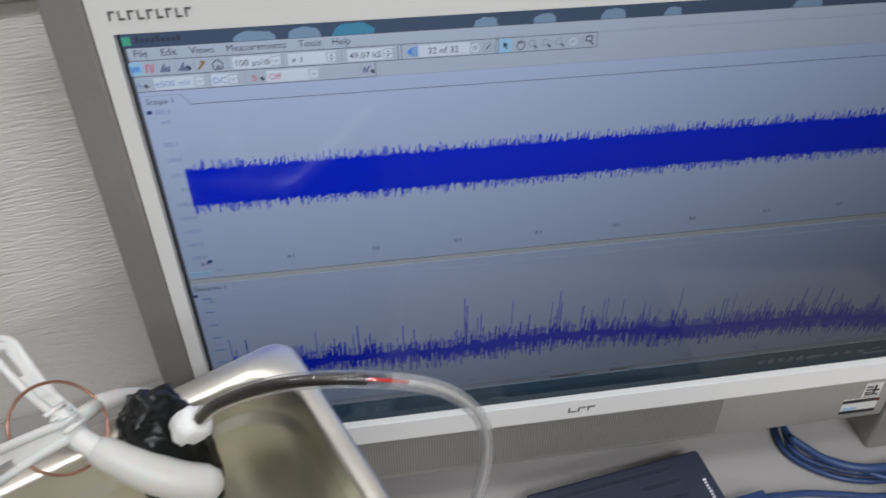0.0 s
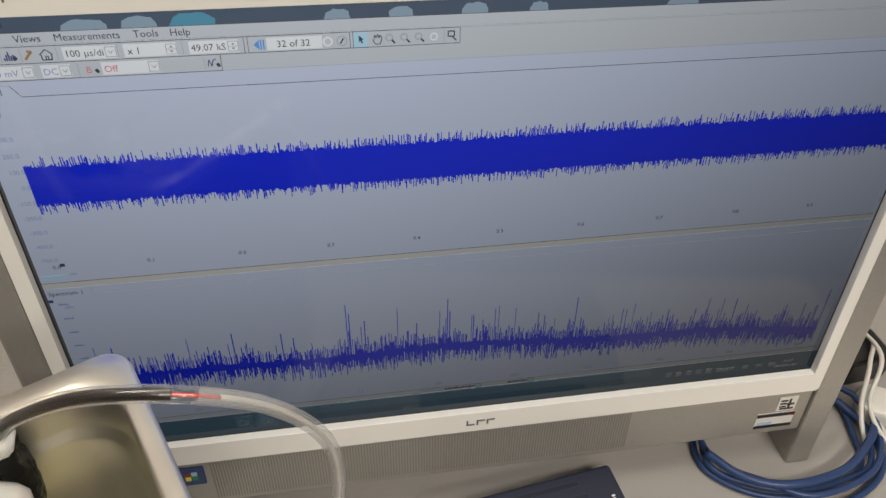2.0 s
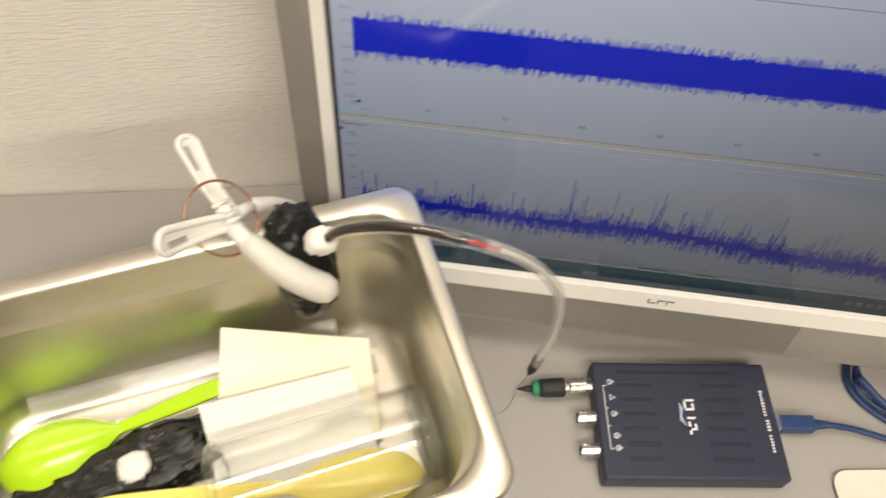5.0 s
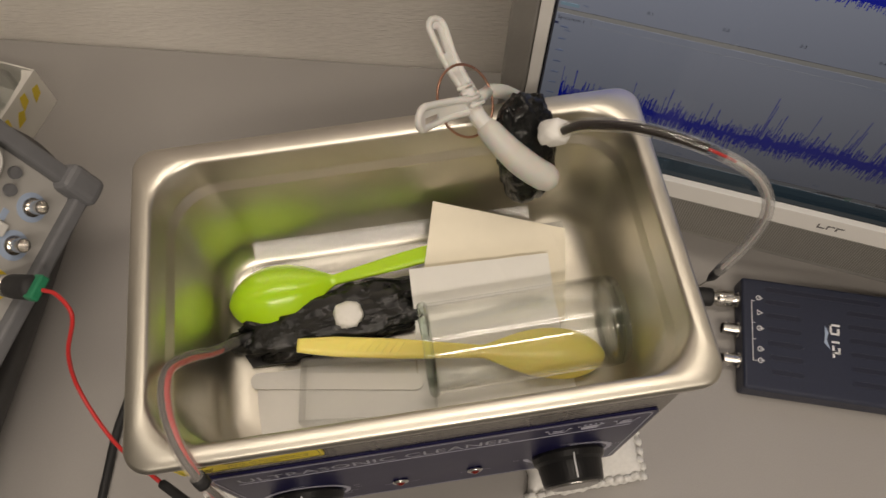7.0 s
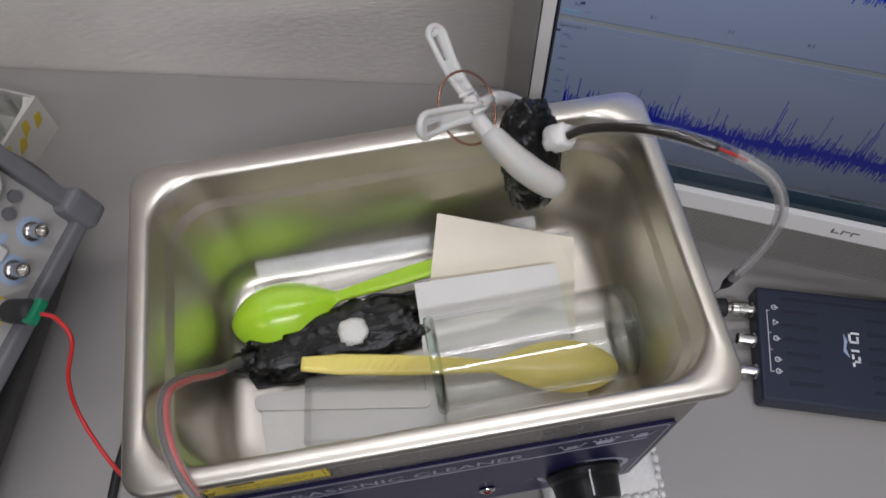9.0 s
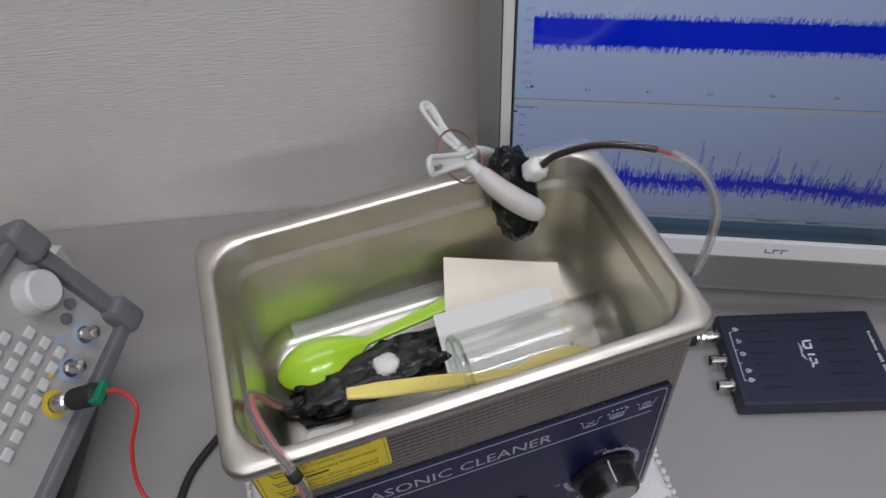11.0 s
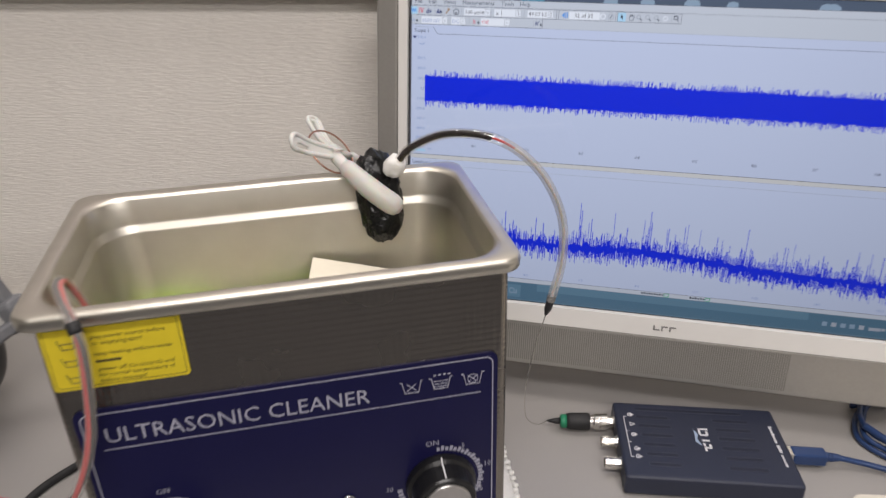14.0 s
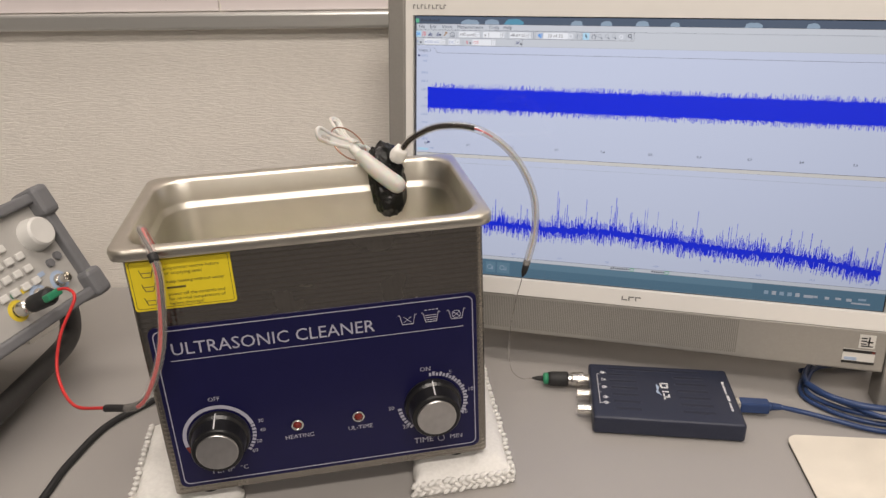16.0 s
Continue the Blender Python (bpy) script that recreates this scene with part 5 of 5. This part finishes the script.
g = part("spoon", spoon(0.165, 0.068, 0.0218, 0.0058, 0.0155, 0.0018, 0.004, 0.0), LIME, m=CLEAN @ aim((0.0205, 0.1140, -0.0955), (0.1438, 0.1240, -0.0840), -6), smooth=True)
tagged(g, "lime green plastic spoon lying upside down in the tank", "spoon", "plastic spoons")
y_m = CLEAN @ aim((0.2440, 0.0470, -0.0925), (0.0630, 0.0765, -0.0815), 6)
ys = tagged(part("spoon", spoon(0.183, 0.074, 0.0165, 0.0064, 0.0075, 0.0018, 0.002, 1.0), CREAMY, m=y_m, smooth=True), "pale yellow plastic spoon with a grooved handle", "spoon", "plastic spoons")
bm = bmesh.new()
for k in range(11):
    x = 0.122 + k * 0.0046
    tube([(x - 0.0022, -0.0036, 0.0034 - 0.0006 + 0.00002 * k), (x + 0.0022, 0.0036, 0.0034 - 0.0006 + 0.00002 * k)], 0.00035, 5, bm=bm)
part("handle_ribs", bm, CREAMY, ys)

JARM = CLEAN @ aim((0.1375, 0.0615, -0.0775), (0.2525, 0.0630, -0.0775)) @ Matrix.Rotation(math.pi / 2, 4, "Y")
jar = thing("glass_jar", JARM, "clear glass jar lying on its side in the tank", "jar")
part("wall", lathe([(0.0262, 0.0030), (0.0266, 0.0062), (0.0268, 0.1080), (0.0262, 0.1115), (0.0244, 0.1110), (0.0252, 0.1060), (0.0250, 0.0062), (0.0248, 0.0030), (0.0262, 0.0030)], 56), GLASS, jar, smooth=True)
part("mouth_rim", lathe([(0.0246, 0.0), (0.0256, -0.0010), (0.0270, -0.0004), (0.0280, 0.0014), (0.0280, 0.0034), (0.0268, 0.0048), (0.0250, 0.0044), (0.0246, 0.0)], 56), RIMGLASS, jar, "thick rounded glass rim", smooth=True)
part("base", lathe([(0.0, 0.1085), (0.0200, 0.1090), (0.0240, 0.1075), (0.0262, 0.1095), (0.0264, 0.1125), (0.0250, 0.1155), (0.0215, 0.1168), (0.0140, 0.1150), (0.0, 0.1140)], 56), RIMGLASS, jar, "thick greenish glass base", smooth=True)


def sheet(name, rows, mat, label, category, thick=0.0010, group=""):
    """A bent card: rows of (left point, right point)."""
    bm = bmesh.new()
    n = 8
    t, l = [], []
    for a, b in rows:
        a, b = Vector(a), Vector(b)
        t.append([bm.verts.new(a.lerp(b, k / n) + Vector((0, 0, thick / 2 + 0.0004 * noise.noise(Vector((k * 0.7, a.y * 90, 1)))))) for k in range(n + 1)])
        l.append([bm.verts.new(a.lerp(b, k / n) - Vector((0, 0, thick / 2))) for k in range(n + 1)])
    m = len(rows) - 1
    for i in range(m):
        for k in range(n):
            bm.faces.new((t[i][k], t[i + 1][k], t[i + 1][k + 1], t[i][k + 1]))
            bm.faces.new((l[i][k + 1], l[i + 1][k + 1], l[i + 1][k], l[i][k]))
        bm.faces.new((l[i][0], l[i + 1][0], t[i + 1][0], t[i][0]))
        bm.faces.new((t[i][n], t[i + 1][n], l[i + 1][n], l[i][n]))
    bm.faces.new(t[0] + l[0][::-1])
    bm.faces.new(t[m][::-1] + l[m])
    bmesh.ops.recalc_face_normals(bm, faces=bm.faces)
    return tagged(part(name, bm, mat, m=CLEAN, smooth=False), label, category, group)


sheet("card", [((0.1555, 0.1480, -0.0590), (0.2335, 0.1225, -0.0700)), ((0.1450, 0.1160, -0.0800), (0.2310, 0.1030, -0.0830)), ((0.1370, 0.0880, -0.0945), (0.2285, 0.0860, -0.0950)), ((0.1330, 0.0720, -0.1000), (0.2265, 0.0740, -0.1000))],
      CARD, "cream-coloured card leaning on the tank's contents", "card", group="cards")
sheet("card", [((0.1350, 0.1110, -0.0720), (0.2200, 0.1090, -0.0725)), ((0.1345, 0.0880, -0.0935), (0.2220, 0.0880, -0.0935)), ((0.1320, 0.0620, -0.1040), (0.2240, 0.0620, -0.1040)), ((0.1300, 0.0310, -0.1042), (0.2250, 0.0310, -0.1042))],
      PAPER, "white bent card lying under the glass jar", "card", group="cards")
sheet("card", [((0.0340, 0.0700, -0.1040), (0.1310, 0.0690, -0.1040)), ((0.0340, 0.0500, -0.1040), (0.1310, 0.0500, -0.1040)), ((0.0360, 0.0280, -0.1035), (0.1310, 0.0280, -0.1035))], PAPER, "white card flat on the tank floor", "card", group="cards")


def open_tray(name, x0, x1, y0, y1, z0, z1, wall, m, mat, label, category):
    bm = bmesh.new()
    box(bm, x0, x1, y0, y1, z0, z0 + wall)
    for a, b, c, d in ((x0, x1, y0, y0 + wall), (x0, x1, y1 - wall, y1), (x0, x0 + wall, y0 + wall, y1 - wall), (x1 - wall, x1, y0 + wall, y1 - wall)):
        box(bm, a, b, c, d, z0 + wall, z1)
    bmesh.ops.remove_doubles(bm, verts=bm.verts, dist=1e-6)
    return tagged(part(name, bm, mat, m=m), label, category)


open_tray("clear_case", 0.0, 0.0800, 0.0, 0.0380, 0.0, 0.0160, 0.0012, CLEAN @ Matrix.Translation((0.0600, 0.0330, -0.1030)) @ Matrix.Rotation(radians(-6), 4, "Z"), CLEARPL, "clear plastic case in the tank", "case")
for x0, x1, yy, zz, w, tilt in ((0.0380, 0.2180, 0.1480, -0.0930, 0.0125, 32), (0.0350, 0.2390, 0.1345, -0.0985, 0.0110, 6), (0.0400, 0.2360, 0.1200, -0.1015, 0.0120, 2)):
    st = tagged(part("plastic_strip", boxed(0, x1 - x0, -w / 2, w / 2, -0.0012, 0.0012, bevel=0.0003, seg=1), FROST, m=CLEAN @ Matrix.Translation((x0, yy, zz)) @ pose(0, 0, 0, tilt, 0, 0.4)), "long clear plastic strip in the tank", "strip", "clear strips")
stick = tagged(part("flat_stick", plate(rounded(0.0, 0.105, -0.0051, 0.0051, 0.0050, 6), 0.0, 0.0016), PAPER, m=CLEAN @ aim((0.0305, 0.0660, -0.1030), (0.1380, 0.0490, -0.1030))), "white flat stick with a rounded end", "stick")

probe = thing("sunken_probe", CLEAN, "black sealant-coated probe lying on the tank floor", "probe")
part("coating", lumpy(0.0560, 0.0185, 0.0090, 0.17, 2.4, 8.0, 5, Matrix.Translation((0.0880, 0.0960, -0.0955)) @ pose(0, 0, 0, 0, 0, 7), 0.7), TAR, probe, smooth=True)
part("tail", lumpy(0.0150, 0.0080, 0.0060, 0.22, 3, 2.0, 3, Matrix.Translation((0.0330, 0.0900, -0.0985)), 0.3), TAR, probe, smooth=True)
part("flap", plate([(0.026, 0.085), (0.066, 0.081), (0.060, 0.074), (0.032, 0.0745)], -0.1030, -0.1015), BLACK, probe)
part("cement", lumpy(0.0088, 0.0082, 0.0034, 0.22, 3.5, 6, 3, Matrix.Translation((0.0945, 0.0935, -0.0860)), 0.2), CEMENT, probe, "white cement spot", smooth=True)


def cl(x, y, z):
    return CLEAN @ Vector((x, y, z))


pts = spline([cl(0.0360, 0.0930, -0.0955), cl(0.0250, 0.0880, -0.0900), cl(0.0200, 0.0740, -0.0620), cl(0.0165, 0.0600, -0.0270), cl(0.0145, 0.0460, -0.0040), cl(0.0170, 0.0270, 0.0050), cl(0.0230, 0.0080, 0.0058), cl(0.0290, -0.0050, -0.0020), (0.0310, -0.0010, 0.2240), (0.0262, -0.0030, 0.1800), (0.0150, -0.0020, 0.1460), (-0.0020, 0.0060, 0.1200), (-0.0330, 0.0320, 0.1040)], 8)
pl = thing("probe_lead", Matrix.Identity(4), "red and black wires in clear tubing over the rim", "cable")
part("sleeve", tube(pts[8:92], 0.0034, 14, caps=False), TUBEEND, pl, "milky clear tubing", smooth=True)
off = [Vector((0.0011 * math.cos(0.09 * i), 0.0011 * math.sin(0.09 * i), 0.0006)) for i in range(len(pts))]
part("black_wire", tube([p + o for p, o in zip(pts, off)], 0.0015, 8), DARKWIRE, pl, smooth=True)
part("red_wire", tube([p - o for p, o in zip(pts[10:], off[10:])], 0.0016, 8), REDWIRE, pl, smooth=True)
part("tail_sheath", tube(pts[:14], 0.0030, 10), RUBBER, pl, "black sheath", smooth=True)
part("tape", tube(pts[88:], 0.0030, 10), RUBBER, pl, "black tape joint", smooth=True)
for i0 in (56,):
    part("tape", tube(pts[i0:i0 + 4], 0.0037, 12), RUBBER, pl, "black tape band", smooth=True)
part("free_wire", tube(spline([pts[-1], (-0.0680, 0.0660, 0.0890), (-0.0869, 0.1000, 0.1000), (-0.0835, 0.1170, 0.1280), (-0.0700, 0.1310, 0.1550), (-0.0780, 0.1450, 0.1590), (-0.0880, 0.1510, 0.1570)]), 0.0014, 8), REDWIRE, pl, "loose red wire", smooth=True)
cord = thing("mains_cord", Matrix.Identity(4), "black mains cord lying on the desk", "cable")
part("cord", tube(spline([(0.030, 0.240, 0.0036), (-0.020, 0.205, 0.0036), (-0.0500, 0.1826, 0.0036), (-0.0773, 0.1551, 0.0036), (-0.0944, 0.1151, 0.0036), (-0.1047, 0.0781, 0.0036), (-0.115, 0.0, 0.0036), (-0.10, -0.12, 0.0036)]), 0.0034, 10), RUBBER, cord, smooth=True)

# ---- the signal generator propped on its handle ----
R_, N_ = Vector((0.410, 0.912, 0.0)).normalized(), Vector((0.82, -0.37, 0.44)).normalized()
R_ = (R_ - N_ * R_.dot(N_)).normalized()
U_ = R_.cross(-N_)
GEN = Matrix((R_, -N_, U_)).transposed().to_4x4()
GEN.translation = (-0.1120, 0.2280, 0.1322)
gen = thing("signal_generator", GEN, "pale grey bench signal generator propped on its handle", "generator")
part("body", boxed(-0.215, 0.026, 0.006, 0.250, -0.020, 0.076, bevel=0.004), INSTR, gen)
part("front_face", face(plate(rounded(-0.215, 0.024, -0.020, 0.077, 0.006, 5), -0.006, 0.0)), INSTR, gen, "pale grey front face")
bm = face(frame_plate(rounded(-0.226, 0.037, -0.031, 0.088, 0.014, 6), rounded(-0.2152, 0.0242, -0.0202, 0.0772, 0.006, 6), -0.030, 0.009))
bmp = part("front_bumper", bm, BUMPER, gen, "dark grey rubber bumper")
bv = bmp.modifiers.new("soft_edge", "BEVEL")
bv.width, bv.segments = 0.003, 3
for z0, z1 in ((0.060, 0.092), (-0.034, -0.004)):
    part("bumper_ear", boxed(0.020, 0.042, -0.015, 0.020, z0, z1, bevel=0.006, seg=3), BUMPER, gen, "dark grey bumper corner")
TOFACE = Matrix.Rotation(math.pi / 2, 4, "X")
kb = part("dial_knob", lathe([(0.0, 0.0), (0.0170, 0.0), (0.0165, 0.004), (0.0150, 0.013), (0.0130, 0.0150), (0.0, 0.0145)], 40), BUTTON, gen, "pale round dial knob", smooth=False, m=Matrix.Translation((0.004, 0.0, 0.050)) @ TOFACE)
for row in range(4):
    for col in range(7):
        x, z = -0.024 - 0.0135 * col, 0.052 - 0.0135 * row
        if col < 1 and row == 0:
            continue
        key = part("key", boxed(x - 0.0045, x + 0.0045, -0.0035, 0.0, z - 0.0036, z + 0.0036, bevel=0.0012), BUTTON, gen)
for x, z in ((0.014, 0.022), (0.002, 0.019)):
    part("dark_key", lathe([(0.0, 0.0), (0.0045, 0.0), (0.0042, 0.003), (0.0, 0.0034)], 18), BUMPER, gen, "dark round key", m=Matrix.Translation((x, 0.0, z)) @ TOFACE)
for k, (x, z, mat) in enumerate(((0.0, 0.0, BLUETINT), (-0.029, -0.002, BLUETINT), (-0.058, -0.004, YELLOWRING))):
    part("socket_ring", lathe([(0.0058, 0.0), (0.0105, 0.0), (0.0105, 0.0004), (0.0058, 0.0004)], 28), mat, gen, m=Matrix.Translation((x, 0.0, z)) @ TOFACE)
    part("socket", lathe([(0.0, 0.0), (0.0068, 0.0), (0.0068, 0.0015), (0.0049, 0.0018), (0.0049, 0.0125), (0.0042, 0.0125), (0.0040, 0.0050), (0.0, 0.0050)], 24), NICKEL, gen, "nickel coaxial socket", m=Matrix.Translation((x, 0.0, z)) @ TOFACE)
for x, z, mat in ((0.010, 0.036, BLUETINT), (-0.014, 0.014, BLUETINT), (-0.040, 0.009, YELLOWRING), (-0.052, 0.010, GREENPL)):
    part("marking", boxed(x - 0.004, x + 0.004, -0.0004, 0.0, z - 0.0022, z + 0.0022), mat, gen)
inv = GEN.inverted()
hp = [(-0.146, 0.285, 0.134), (-0.138, 0.299, 0.095), (-0.135, 0.301, 0.060), (-0.138, 0.289, 0.036), (-0.148, 0.255, 0.029), (-0.180, 0.141, 0.027), (-0.226, -0.017, 0.027)]
part("prop_handle", tube([inv @ q for q in spline(hp, 6)], 0.0105, 18, flat=2.35, rounded=True), DARKBODY, gen, "dark grey carrying handle used as a stand", smooth=True)
# lead on the output socket
GL = GEN @ Matrix.Translation((-0.058, -0.004, -0.004)) @ TOFACE
gl = thing("test_lead", GL, "coaxial plug with black boot and green clip", "test lead")
part("collar", lathe([(0.0052, 0.0), (0.0073, 0.0), (0.0073, 0.0110), (0.0056, 0.0125), (0.0056, 0.0160), (0.0, 0.0160)], 24), NICKEL, gl, "nickel collar")
part("boot", lathe([(0.0, 0.0155), (0.0076, 0.0155), (0.0080, 0.0175), (0.0084, 0.0380), (0.0070, 0.0420), (0.0, 0.0420)], 20), RUBBER, gl, "black rubber boot", smooth=True)
part("clip_tab", boxed(-0.0085, 0.0085, -0.0035, 0.0035, 0.0385, 0.0470, bevel=0.0015), GREENPL, gl, "green clip tab")

# ---- carton with glassware beyond the generator ----
CART = pose(-0.220, 0.408, 0.0, rz=-25.8)
carton = thing("carton", CART, "open white carton printed with yellow shapes", "box")
for x0, x1, y0, y1 in ((-0.040, 0.040, -0.0435, -0.0420), (-0.040, 0.040, 0.0420, 0.0435), (-0.040, -0.0385, -0.0420, 0.0420), (0.0385, 0.040, -0.0420, 0.0420)):
    part("side", boxed(x0, x1, y0, y1, 0.0, 0.046), CARTON, carton)
part("bottom", boxed(-0.0385, 0.0385, -0.0420, 0.0420, 0.0, 0.0015), CARTON, carton)
part("flap", plate([(0.0385, -0.018), (0.0345, 0.030), (0.0290, 0.040), (0.0385, 0.0415)], 0.0450, 0.0462), CARTON, carton, "bent carton flap")
rnd = random.Random(11)
for k in range(5):
    y, z = -0.036 + 0.0150 * k, 0.022 + 0.006 * (k % 2)
    part("printed_shape", face(plate([(0.0, 0.0), (0.010, 0.003), (0.012, 0.012), (0.005, 0.014), (0.002, 0.007)], 0.0, 0.0005)), YELLOWRING, carton, m=Matrix.Translation((0.0402, y, z)) @ Matrix.Rotation(math.pi / 2, 4, "Z") @ Matrix.Rotation(rnd.uniform(-0.4, 0.4), 4, "Y"))
for x, y, r, h in ((-0.020, 0.016, 0.016, 0.085), (0.016, 0.022, 0.013, 0.070), (-0.004, -0.012, 0.013, 0.075)):
    b = tagged(part("bottle", lathe([(0.0, 0.0017), (r, 0.0017), (r, h * 0.68), (r * 0.55, h * 0.82), (r * 0.5, h), (r * 0.42, h), (r * 0.46, h * 0.82), (r * 0.9, h * 0.67), (r * 0.9, 0.004), (0.0, 0.004)], 28), GLASS, m=CART @ Matrix.Translation((x, y, 0)), smooth=True), "small clear glass bottle in the carton", "bottle", "bottles in the carton")
tagged(part("teal_folder", boxed(-0.036, 0.006, -0.039, -0.035, 0.0016, 0.075, bevel=0.0008), TEAL, m=CART), "teal plastic sleeve standing in the carton", "sleeve")

finish_texts()
